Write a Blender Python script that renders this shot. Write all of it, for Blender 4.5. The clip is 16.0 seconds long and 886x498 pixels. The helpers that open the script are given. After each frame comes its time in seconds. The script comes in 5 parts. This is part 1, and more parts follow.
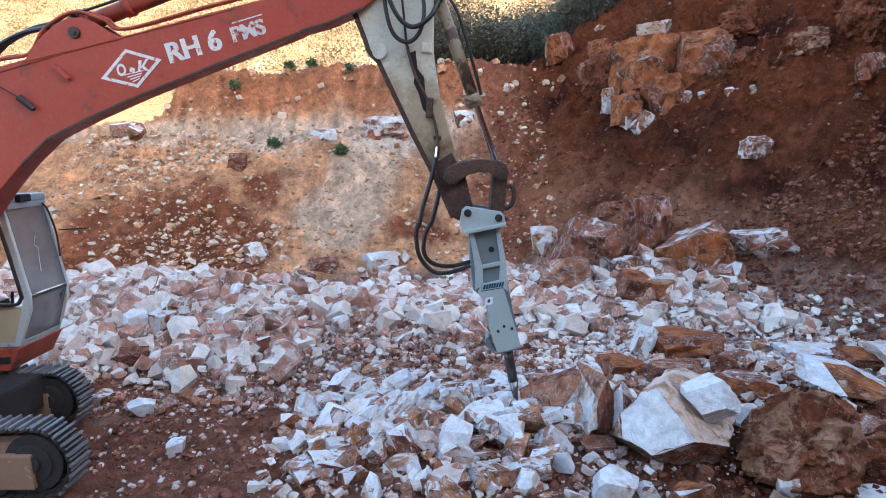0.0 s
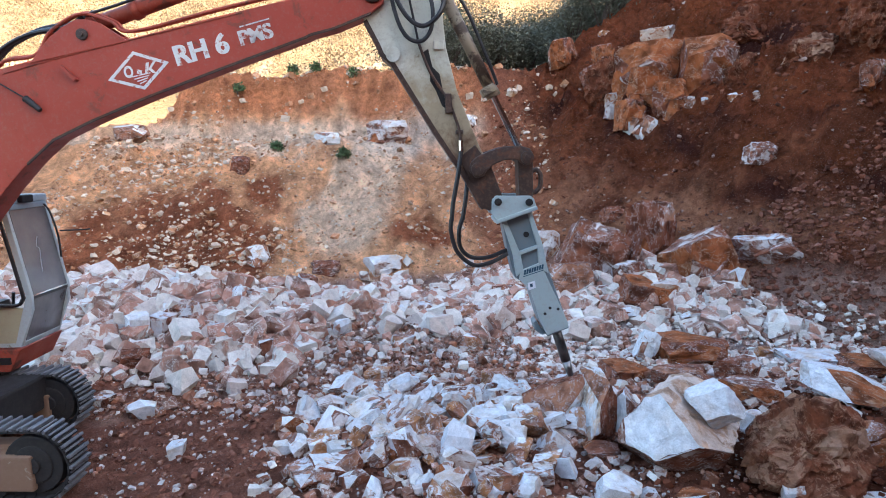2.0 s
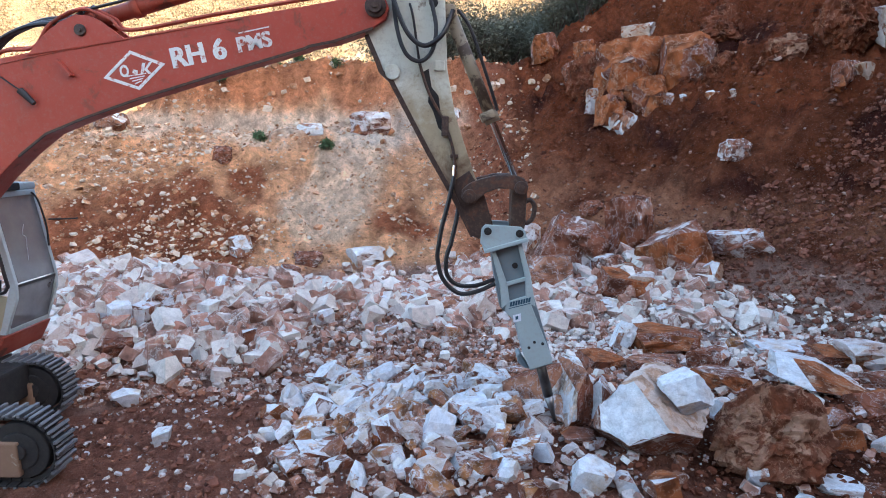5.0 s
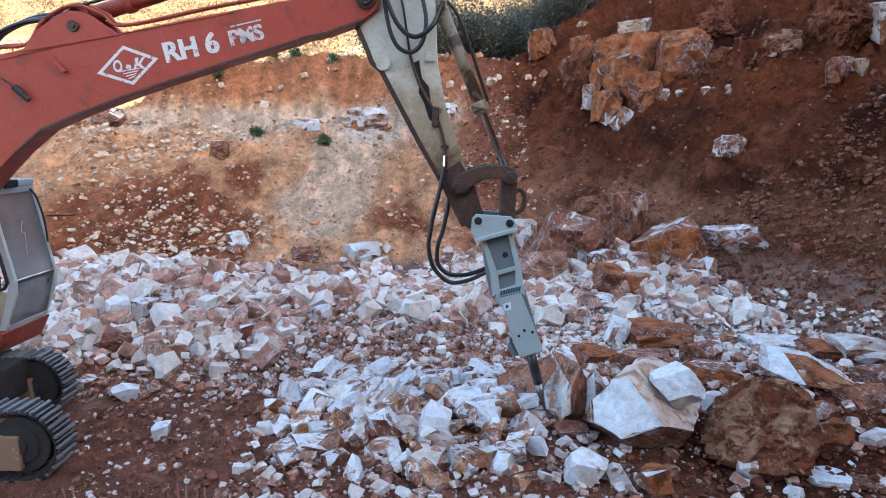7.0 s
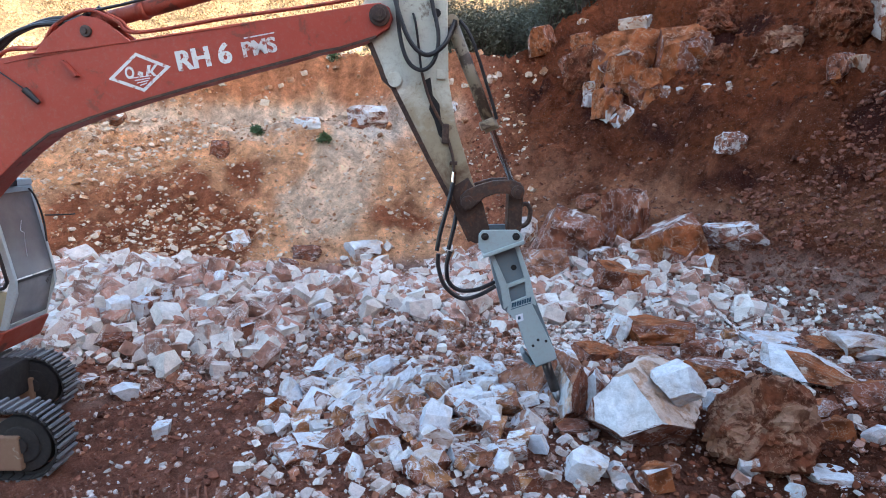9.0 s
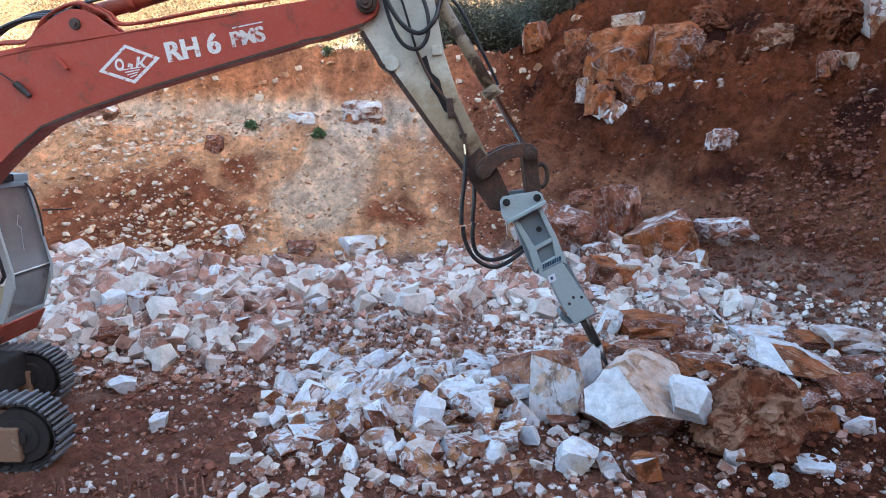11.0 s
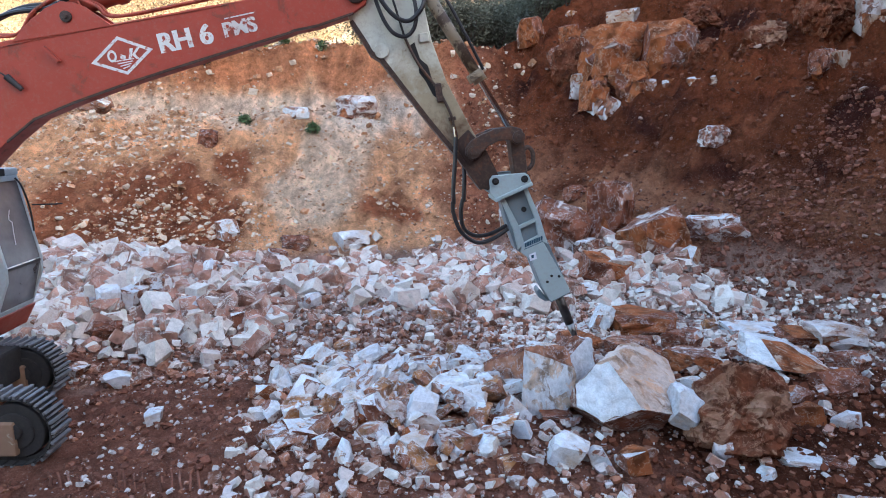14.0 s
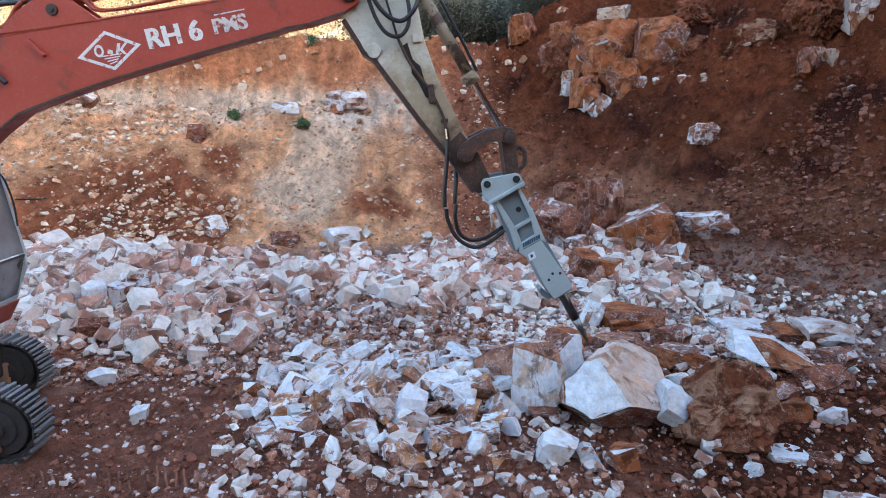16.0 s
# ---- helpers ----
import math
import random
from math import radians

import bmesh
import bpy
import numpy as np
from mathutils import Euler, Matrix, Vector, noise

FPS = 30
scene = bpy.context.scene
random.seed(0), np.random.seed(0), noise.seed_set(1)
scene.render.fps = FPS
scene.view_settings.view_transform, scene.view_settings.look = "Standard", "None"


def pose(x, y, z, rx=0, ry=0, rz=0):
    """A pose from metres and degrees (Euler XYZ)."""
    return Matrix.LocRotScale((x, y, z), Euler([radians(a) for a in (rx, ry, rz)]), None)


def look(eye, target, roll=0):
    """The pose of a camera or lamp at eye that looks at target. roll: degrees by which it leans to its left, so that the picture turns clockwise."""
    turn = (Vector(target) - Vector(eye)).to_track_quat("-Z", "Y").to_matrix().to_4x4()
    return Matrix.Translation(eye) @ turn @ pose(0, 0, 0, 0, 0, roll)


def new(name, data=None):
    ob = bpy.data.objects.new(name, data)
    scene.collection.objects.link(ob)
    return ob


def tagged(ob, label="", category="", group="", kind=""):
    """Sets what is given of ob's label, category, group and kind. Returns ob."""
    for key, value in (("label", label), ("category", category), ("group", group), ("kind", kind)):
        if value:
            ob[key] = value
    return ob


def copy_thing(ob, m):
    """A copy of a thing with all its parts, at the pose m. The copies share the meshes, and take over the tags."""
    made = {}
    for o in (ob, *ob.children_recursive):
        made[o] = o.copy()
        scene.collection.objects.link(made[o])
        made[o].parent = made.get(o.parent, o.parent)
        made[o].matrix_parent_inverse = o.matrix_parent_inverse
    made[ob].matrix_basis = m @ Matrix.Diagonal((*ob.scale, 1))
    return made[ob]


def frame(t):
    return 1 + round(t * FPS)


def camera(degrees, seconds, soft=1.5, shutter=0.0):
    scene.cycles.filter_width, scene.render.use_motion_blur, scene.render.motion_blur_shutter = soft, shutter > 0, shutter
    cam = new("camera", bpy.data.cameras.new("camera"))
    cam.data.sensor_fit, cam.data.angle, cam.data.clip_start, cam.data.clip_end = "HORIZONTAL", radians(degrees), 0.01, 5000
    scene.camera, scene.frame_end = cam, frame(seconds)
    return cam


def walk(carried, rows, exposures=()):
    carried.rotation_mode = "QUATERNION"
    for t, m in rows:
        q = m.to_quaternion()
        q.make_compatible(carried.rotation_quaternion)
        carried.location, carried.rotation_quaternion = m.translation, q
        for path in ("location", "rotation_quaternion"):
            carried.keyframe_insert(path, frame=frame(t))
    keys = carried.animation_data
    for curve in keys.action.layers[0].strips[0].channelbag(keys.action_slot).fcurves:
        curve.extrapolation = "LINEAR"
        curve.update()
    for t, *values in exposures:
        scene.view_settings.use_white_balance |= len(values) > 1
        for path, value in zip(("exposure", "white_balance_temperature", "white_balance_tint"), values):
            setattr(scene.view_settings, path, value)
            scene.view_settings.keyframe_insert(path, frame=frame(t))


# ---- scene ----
# ---------------------------------------------------------------- camera
cam = camera(74.0, 16.0, soft=1.0)
PATH = [
    (0, look((0.014, 0.245, 4.031), (-0.306, 10.107, 2.408), -1.01)),
    (0.5, look((0.008, 0.252, 4.017), (-0.378, 10.117, 2.426), -0.99)),
    (1, look((0.001, 0.255, 4.025), (-0.401, 10.121, 2.445), -0.91)),
    (1.5, look((0.011, 0.253, 4.025), (-0.378, 10.122, 2.459), -0.82)),
    (2, look((-0.006, 0.267, 4.006), (-0.354, 10.141, 2.463), -0.68)),
    (2.5, look((-0.020, 0.278, 3.998), (-0.327, 10.156, 2.474), -0.50)),
    (3, look((-0.028, 0.288, 4.001), (-0.302, 10.168, 2.482), -0.37)),
    (3.5, look((-0.034, 0.280, 3.995), (-0.258, 10.161, 2.475), -0.23)),
    (4, look((-0.034, 0.212, 4.008), (-0.178, 10.087, 2.437), -0.09)),
    (6.5, look((0.002, -0.007, 4.060), (0.009, 9.838, 2.303), 0.12)),
    (7, look((0.006, -0.011, 4.073), (0.009, 9.831, 2.303), 0.08)),
    (7.5, look((-0.004, -0.016, 4.082), (0.003, 9.824, 2.302), 0.04)),
    (8, look((0.005, -0.012, 4.078), (0.004, 9.827, 2.291), -0.02)),
    (8.5, look((0.017, -0.004, 4.070), (0.005, 9.834, 2.278), -0.09)),
    (9, look((0.016, 0.006, 4.072), (0.003, 9.843, 2.269), -0.11)),
    (11.5, look((0.029, -0.153, 4.106), (0.140, 9.663, 2.199), 0.12)),
    (12, look((0.025, -0.171, 4.117), (0.153, 9.641, 2.189), 0.16)),
    (12.5, look((0.031, -0.176, 4.117), (0.161, 9.634, 2.180), 0.18)),
    (13, look((0.030, -0.174, 4.106), (0.173, 9.635, 2.167), 0.23)),
    (13.5, look((0.035, -0.179, 4.123), (0.190, 9.626, 2.163), 0.29)),
    (14, look((0.032, -0.176, 4.126), (0.212, 9.625, 2.153), 0.32)),
    (14.5, look((0.026, -0.185, 4.129), (0.239, 9.614, 2.145), 0.39)),
    (15, look((0.038, -0.180, 4.121), (0.282, 9.617, 2.133), 0.44)),
    (15.5, look((0.038, -0.160, 4.126), (0.317, 9.633, 2.125), 0.53)),
    (16, look((0.059, -0.136, 4.116), (0.389, 9.650, 2.088), 0.61)),
]

walk(cam, PATH)

# ---------------------------------------------------------------- sky and sun
world = bpy.data.worlds.new("sky")
scene.world = world
world.use_nodes = True
wn = world.node_tree
sky = wn.nodes.new("ShaderNodeTexSky")
sky.sky_type, sky.sun_disc = "NISHITA", False
sky.sun_elevation, sky.sun_rotation = radians(20), radians(127)
sky.air_density, sky.dust_density, sky.ozone_density = 1.0, 1.6, 1.0
wn.links.new(sky.outputs[0], wn.nodes["Background"].inputs[0])
wn.nodes["Background"].inputs[1].default_value = 0.15
sun = new("sun", bpy.data.lights.new("sun", "SUN"))
sun.data.energy, sun.data.angle, sun.data.color = 3.6, radians(0.55), (1.0, 0.82, 0.6)
sun.matrix_world = look((40, -30, 18.2), (0, 0, 0))
scene.view_settings.exposure = 2.7


# ---------------------------------------------------------------- materials
class Mat:
    """A small builder for node materials."""

    def __init__(self, name, rough=0.8, metal=0.0, spec=0.3):
        self.m = bpy.data.materials.new(name)
        self.m.use_nodes = True
        self.t = self.m.node_tree
        self.b = self.t.nodes["Principled BSDF"]
        self.b.inputs["Roughness"].default_value = rough
        self.b.inputs["Metallic"].default_value = metal
        self.b.inputs["Specular IOR Level"].default_value = spec
        self.co = self.t.nodes.new("ShaderNodeTexCoord").outputs["Object"]

    def link(self, a, b):
        self.t.links.new(a, b)

    def noise(self, scale, detail=6, rough=0.6, co=None, dist=0.0):
        n = self.t.nodes.new("ShaderNodeTexNoise")
        n.inputs["Scale"].default_value, n.inputs["Detail"].default_value = scale, detail
        n.inputs["Roughness"].default_value, n.inputs["Distortion"].default_value = rough, dist
        self.link(co or self.co, n.inputs["Vector"])
        return n.outputs["Fac"]

    def ramp(self, fac, stops, mode="LINEAR"):
        r = self.t.nodes.new("ShaderNodeValToRGB")
        r.color_ramp.interpolation = mode
        e = r.color_ramp.elements
        while len(e) < len(stops):
            e.new(0.5)
        for k, (p, c) in zip(e, stops):
            k.position = p
            k.color = (c, c, c, 1) if isinstance(c, (int, float)) else (*c, 1)
        self.link(fac, r.inputs[0])
        return r.outputs[0]

    def mix(self, fac, a, b, kind="MIX"):
        n = self.t.nodes.new("ShaderNodeMix")
        n.data_type, n.blend_type = "RGBA", kind
        for s, v in ((n.inputs[0], fac), (n.inputs[6], a), (n.inputs[7], b)):
            if isinstance(v, (int, float)):
                s.default_value = v
            elif isinstance(v, tuple):
                s.default_value = (*v, 1)
            else:
                self.link(v, s)
        return n.outputs[2]

    def math(self, op, a, b=0.0):
        n = self.t.nodes.new("ShaderNodeMath")
        n.operation = op
        for s, v in ((n.inputs[0], a), (n.inputs[1], b)):
            if isinstance(v, (int, float)):
                s.default_value = v
            else:
                self.link(v, s)
        return n.outputs[0]

    def bump(self, h, strength=0.3, dist=0.02):
        n = self.t.nodes.new("ShaderNodeBump")
        n.inputs["Strength"].default_value, n.inputs["Distance"].default_value = strength, dist
        self.link(h, n.inputs["Height"])
        self.link(n.outputs[0], self.b.inputs["Normal"])

    def done(self, col, rough=None):
        if isinstance(col, tuple):
            self.b.inputs["Base Color"].default_value = (*col, 1)
        else:
            self.link(col, self.b.inputs["Base Color"])
        if rough is not None:
            self.link(rough, self.b.inputs["Roughness"])
        return self.m


def offset_coords(k, rnd):
    """Object coordinates pushed apart by a random number, so that alike pieces differ."""
    n = k.t.nodes.new("ShaderNodeVectorMath")
    n.operation = "ADD"
    k.link(k.co, n.inputs[0])
    s = k.math("MULTIPLY", rnd, 60.0)
    c = k.t.nodes.new("ShaderNodeCombineXYZ")
    for i in range(3):
        k.link(s, c.inputs[i])
    k.link(c.outputs[0], n.inputs[1])
    return n.outputs[0]


def rock_material(name, white, stain, amount, island, tan=(0.47, 0.36, 0.29), grain=1.0):
    """Broken limestone: pale fresh faces, rust-red clay that clings in blotches, thin veins."""
    k = Mat(name, 0.85, spec=0.1)
    if island:
        rnd = k.t.nodes.new("ShaderNodeNewGeometry").outputs["Random Per Island"]
    else:
        rnd = k.t.nodes.new("ShaderNodeObjectInfo").outputs["Random"]
    co = offset_coords(k, rnd)
    big = k.noise(1.7 * grain, 5, 0.6, co, 0.9)
    fine = k.noise(13 * grain, 8, 0.7, co)
    vein = k.noise(4.0 * grain, 8, 0.68, co, 0.3)
    tone = k.noise(2.0 * grain, 4, 0.55, co)
    both = k.math("ADD", k.math("MULTIPLY", big, 0.92), k.math("MULTIPLY", fine, 0.11))
    shift = k.math("ADD", both, k.math("MULTIPLY", k.math("SUBTRACT", rnd, 0.5), 0.42))
    body = k.mix(k.ramp(k.noise(1.2 * grain, 4, 0.6, co), [(0.45, 0.0), (0.7, 1.0)]), white, tan)
    body = k.mix(1.0, body, k.ramp(k.noise(4 * grain, 7, 0.7, co), [(0.3, 0.68), (0.62, 1.05)]), "MULTIPLY")
    clay = k.mix(k.ramp(tone, [(0.36, 0.0), (0.62, 1.0)]), tuple(v * 0.5 for v in stain), tuple(min(v * 1.5, 1) for v in stain))
    lo = 0.66 - amount * 0.35
    col = k.mix(k.ramp(shift, [(lo - 0.03, 0.0), (lo + 0.01, 0.85), (lo + 0.1, 1.0)]), body, clay)
    scratch = k.math("MULTIPLY", k.ramp(vein, [(0.482, 0.0), (0.5, 0.8), (0.518, 0.0)]), k.ramp(k.noise(2.3 * grain, 3, 0.5, co), [(0.4, 0.0), (0.54, 1.0)]))
    col = k.mix(scratch, col, white)
    col = k.mix(1.0, col, k.ramp(k.noise(34 * grain, 6, 0.7, co), [(0.3, 0.78), (0.55, 1.0)]), "MULTIPLY")
    k.bump(k.math("ADD", fine, k.math("MULTIPLY", k.noise(45 * grain, 6, 0.7, co), 0.4)), 0.6, 0.03)
    return k.done(col)


STONES = {}
for key, grain in (("", 1.0), ("_big", 2.3)):
    STONES["pale" + key] = rock_material("limestone_broken" + key, (0.64, 0.64, 0.665), (0.28, 0.125, 0.075), 0.32, False, (0.58, 0.44, 0.34), grain)
    STONES["white" + key] = rock_material("limestone_fresh" + key, (0.75, 0.77, 0.805), (0.32, 0.14, 0.06), 0.2, False, (0.62, 0.5, 0.39), grain)
    STONES["rust" + key] = rock_material("limestone_rusty" + key, (0.62, 0.56, 0.54), (0.17, 0.06, 0.034), 0.6, False, (0.36, 0.19, 0.115), grain)
    STONES["orange" + key] = rock_material("limestone_orange" + key, (0.5, 0.38, 0.3), (0.24, 0.075, 0.028), 0.85, False, (0.36, 0.15, 0.06), grain)
    STONES["brown" + key] = rock_material("rock_under_brown_clay" + key, (0.36, 0.2, 0.13), (0.12, 0.036, 0.017), 1.0, False, (0.18, 0.064, 0.03), grain)
STONES["fresh_big"] = rock_material("limestone_split_face", (0.74, 0.76, 0.79), (0.5, 0.36, 0.27), -0.15, False, (0.66, 0.6, 0.57), 2.3)
STONES["tan_big"] = rock_material("limestone_tan_face", (0.64, 0.52, 0.45), (0.44, 0.27, 0.18), 0.3, False, (0.56, 0.38, 0.28), 2.3)
RUBBLE = rock_material("rubble_stone", (0.74, 0.695, 0.64), (0.36, 0.19, 0.14), 0.24, True, (0.62, 0.48, 0.41))
RUBBLE_SKIN = rock_material("rubble_stone_skin", (0.66, 0.575, 0.525), (0.33, 0.165, 0.12), 0.42, True, (0.55, 0.39, 0.32))
HILL_CLODS = rock_material("hillside_clods", (0.24, 0.09, 0.05), (0.135, 0.043, 0.023), 1.0, True, (0.19, 0.066, 0.034))
CHIPS = rock_material("stone_chips", (0.64, 0.56, 0.53), (0.27, 0.115, 0.07), 0.5, True)
SLOPE_STONE = rock_material("slope_stone", (0.72, 0.58, 0.46), (0.4, 0.19, 0.1), 0.5, True, (0.6, 0.42, 0.28))
DULL_STONE = rock_material("dull_slope_stone", (0.42, 0.29, 0.24), (0.14, 0.048, 0.026), 0.8, True, (0.26, 0.12, 0.07))
CLODS = rock_material("clay_clods", (0.3, 0.15, 0.11), (0.16, 0.06, 0.038), 1.0, True, (0.21, 0.09, 0.058))


def earth_material():
    """Red clay and gravel; the soil's own colour comes with the terrain."""
    k = Mat("quarry_earth", 1.0, spec=0.0)
    zone = k.t.nodes.new("ShaderNodeAttribute")
    zone.attribute_name = "soil"
    base = zone.outputs["Color"]
    n1, n2, n3 = k.noise(0.9, 6, 0.65), k.noise(5, 8, 0.7, dist=0.4), k.noise(28, 8, 0.75)
    n4 = k.noise(2.2, 9, 0.72, dist=0.8)
    col = k.mix(1.0, base, k.ramp(n1, [(0.3, (0.74, 0.7, 0.7)), (0.5, (1.0, 1.0, 1.0)), (0.7, (1.25, 1.18, 1.1))]), "MULTIPLY")
    col = k.mix(1.0, col, k.ramp(n4, [(0.34, 0.66), (0.5, 1.0), (0.66, 1.25)]), "MULTIPLY")
    col = k.mix(1.0, col, k.ramp(n2, [(0.3, 0.6), (0.5, 1.0), (0.7, 1.25)]), "MULTIPLY")
    col = k.mix(k.ramp(n3, [(0.58, 0.0), (0.68, 0.55)]), col, (0.5, 0.4, 0.34))
    col = k.mix(k.ramp(n3, [(0.3, 0.6), (0.45, 0.0)]), col, (0.06, 0.024, 0.015))
    n5 = k.noise(70, 6, 0.75)
    col = k.mix(1.0, col, k.ramp(n5, [(0.32, 0.55), (0.5, 1.0), (0.68, 1.35)]), "MULTIPLY")
    k.bump(k.math("ADD", k.math("ADD", n2, k.math("MULTIPLY", n3, 0.7)), k.math("ADD", k.math("MULTIPLY", n4, 1.2), k.math("MULTIPLY", n5, 0.25))), 1.0, 0.14)
    return k.done(col)


EARTH = earth_material()


def paint(name, col, wear, worn, rough=0.45, scale=3.0, dust=0.3):
    """Old machine paint: faded, scuffed through in patches, dusty."""
    k = Mat(name, rough, spec=0.4)
    n1, n2, n3 = k.noise(scale, 8, 0.7, dist=0.5), k.noise(1.1, 4), k.noise(22, 6, 0.7)
    c = k.mix(k.ramp(n2, [(0.3, 0.0), (0.75, 0.45)]), col, tuple(min(1, v * 1.25 + 0.03) for v in col))
    c = k.mix(k.ramp(n1, [(0.62 - wear, 0.0), (0.68 - wear, 1.0)]), c, worn)
    c = k.mix(k.ramp(n3, [(0.5, 0.0), (0.75, dust)]), c, (0.3, 0.2, 0.15))
    k.bump(n3, 0.12, 0.01)
    return k.done(c, k.ramp(n1, [(0.3, rough - 0.1), (0.7, min(1, rough + 0.35))]))


RED = paint("faded_red_paint", (0.37, 0.05, 0.027), 0.04, (0.26, 0.062, 0.04), 0.42)
DARK_RED = paint("grimy_red_paint", (0.34, 0.055, 0.03), 0.06, (0.16, 0.05, 0.035), 0.5)


def cream_paint():
    """Cream paint that gives way to oily rust towards the working end of the stick."""
    k = Mat("worn_cream_paint", 0.5, spec=0.4)
    n1, n2, n3 = k.noise(2.6, 8, 0.7, dist=0.5), k.noise(1.1, 5), k.noise(20, 6, 0.7)
    sep = k.t.nodes.new("ShaderNodeSeparateXYZ")
    k.link(k.co, sep.inputs[0])
    down = k.math("ADD", k.math("MULTIPLY", sep.outputs[2], -0.46), k.math("MULTIPLY", k.math("SUBTRACT", n1, 0.5), 1.1))
    c = k.mix(k.ramp(n2, [(0.35, 0.0), (0.7, 1.0)]), (0.64, 0.64, 0.56), (0.5, 0.48, 0.38))
    c = k.mix(k.ramp(down, [(0.3, 0.0), (0.62, 0.85)]), c, (0.32, 0.24, 0.14))
    c = k.mix(k.ramp(down, [(0.72, 0.0), (1.1, 1.0)]), c, (0.13, 0.07, 0.035))
    c = k.mix(k.ramp(n1, [(0.6, 0.0), (0.66, 0.85)]), c, (0.14, 0.085, 0.055))
    c = k.mix(k.ramp(n3, [(0.5, 0.0), (0.72, 0.35)]), c, (0.2, 0.13, 0.09))
    k.bump(n3, 0.15, 0.01)
    return k.done(c, k.ramp(n1, [(0.3, 0.4), (0.7, 0.75)]))


CREAM = cream_paint()
GREASE = paint("greasy_rusty_steel", (0.046, 0.024, 0.017), 0.08, (0.105, 0.044, 0.025), 0.42)
BARREL = paint("oily_brown_cream_paint", (0.26, 0.2, 0.13), 0.1, (0.085, 0.055, 0.038), 0.4)
GREY = paint("blue_grey_paint", (0.33, 0.4, 0.41), -0.07, (0.22, 0.2, 0.18), 0.4)
# darker blue-grey for the breaker's recessed core and lower collar
GREY_DARK = paint("dark_blue_grey_paint", (0.15, 0.19, 0.21), 0.0, (0.1, 0.08, 0.07), 0.45)
STEEL_TRACK = paint("worn_track_steel", (0.13, 0.13, 0.142), 0.05, (0.06, 0.04, 0.03), 0.45, 9, 0.12)
TRACK_DARK = paint("near_black_steel", (0.014, 0.012, 0.012), -0.04, (0.04, 0.022, 0.016), 0.75, dust=0.06)
MUD = paint("clay_caked_steel", (0.21, 0.12, 0.075), 0.03, (0.34, 0.28, 0.22), 0.85, 5)
CAB_GREY = paint("scuffed_cab_paint", (0.4, 0.45, 0.46), 0.0, (0.26, 0.24, 0.2), 0.5)
CAB_BEIGE = paint("dusty_beige_panel", (0.4, 0.36, 0.24), 0.0, (0.3, 0.24, 0.16), 0.6)
kk = Mat("black_hose_rubber", 0.42, spec=0.4)
kk.bump(kk.noise(40), 0.1, 0.005)
RUBBER = kk.done(kk.ramp(kk.noise(6), [(0.3, (0.012, 0.012, 0.014)), (0.75, (0.035, 0.03, 0.03))]))
kk = Mat("chromed_rod", 0.16, 1.0)
CHROME = kk.done(kk.ramp(kk.noise(9), [(0.3, (0.78, 0.8, 0.83)), (0.8, (0.6, 0.6, 0.6))]))
kk = Mat("chisel_steel", 0.38, 0.85)
kk.bump(kk.noise(30), 0.15, 0.01)
CHISEL = kk.done(kk.ramp(kk.noise(5), [(0.35, (0.06, 0.06, 0.065)), (0.75, (0.16, 0.15, 0.14))]))
kk = Mat("bare_steel_tip", 0.3, 0.9)
TIP = kk.done(kk.ramp(kk.noise(7), [(0.3, (0.22, 0.22, 0.23)), (0.8, (0.12, 0.115, 0.11))]))
kk = Mat("white_lettering", 0.5)
LETTER = kk.done(kk.ramp(kk.noise(16, 6), [(0.36, (0.5, 0.2, 0.15)), (0.44, (0.75, 0.74, 0.72))]))
kk = Mat("worn_white_lettering", 0.5)
LETTER_WORN = kk.done(kk.ramp(kk.noise(11, 6), [(0.38, (0.36, 0.09, 0.06)), (0.46, (0.68, 0.64, 0.62))]))
kk = Mat("dark_blue_lettering", 0.5)
BLUE = kk.done(kk.ramp(kk.noise(20), [(0.3, (0.01, 0.05, 0.09)), (0.7, (0.03, 0.09, 0.13))]))
kk = Mat("sticker_white", 0.4)
STICKER = kk.done(kk.ramp(kk.noise(15), [(0.3, (0.6, 0.64, 0.72)), (0.7, (0.75, 0.78, 0.82))]))
kk = Mat("dusty_window_glass", 0.12)
kk.b.inputs["Transmission Weight"].default_value = 0.6
kk.b.inputs["IOR"].default_value = 1.1
GLASS = kk.done(kk.ramp(kk.noise(3), [(0.3, (0.26, 0.26, 0.27)), (0.75, (0.42, 0.42, 0.43))]))


def leaf_material(name, a, b, c):
    k = Mat(name, 0.6, spec=0.25)
    rnd = k.t.nodes.new("ShaderNodeNewGeometry").outputs["Random Per Island"]
    k.b.inputs["Subsurface Weight"].default_value = 0.0
    return k.done(k.mix(k.noise(0.35, 3), k.ramp(rnd, [(0.0, a), (0.55, b), (1.0, c)]), b))


LEAF_DARK = leaf_material("dark_shrub_leaves", (0.1, 0.105, 0.07), (0.12, 0.122, 0.085), (0.14, 0.135, 0.1))
LEAF_GREEN = leaf_material("low_green_leaves", (0.04, 0.08, 0.03), (0.07, 0.12, 0.05), (0.1, 0.15, 0.07))
LEAF_AUTUMN = leaf_material("autumn_leaves", (0.16, 0.115, 0.07), (0.19, 0.137, 0.083), (0.215, 0.155, 0.095))
kk = Mat("grey_bark", 0.9)
kk.bump(kk.noise(20), 0.5, 0.02)
BARK = kk.done(kk.ramp(kk.noise(8), [(0.3, (0.06, 0.045, 0.035)), (0.7, (0.14, 0.11, 0.09))]))


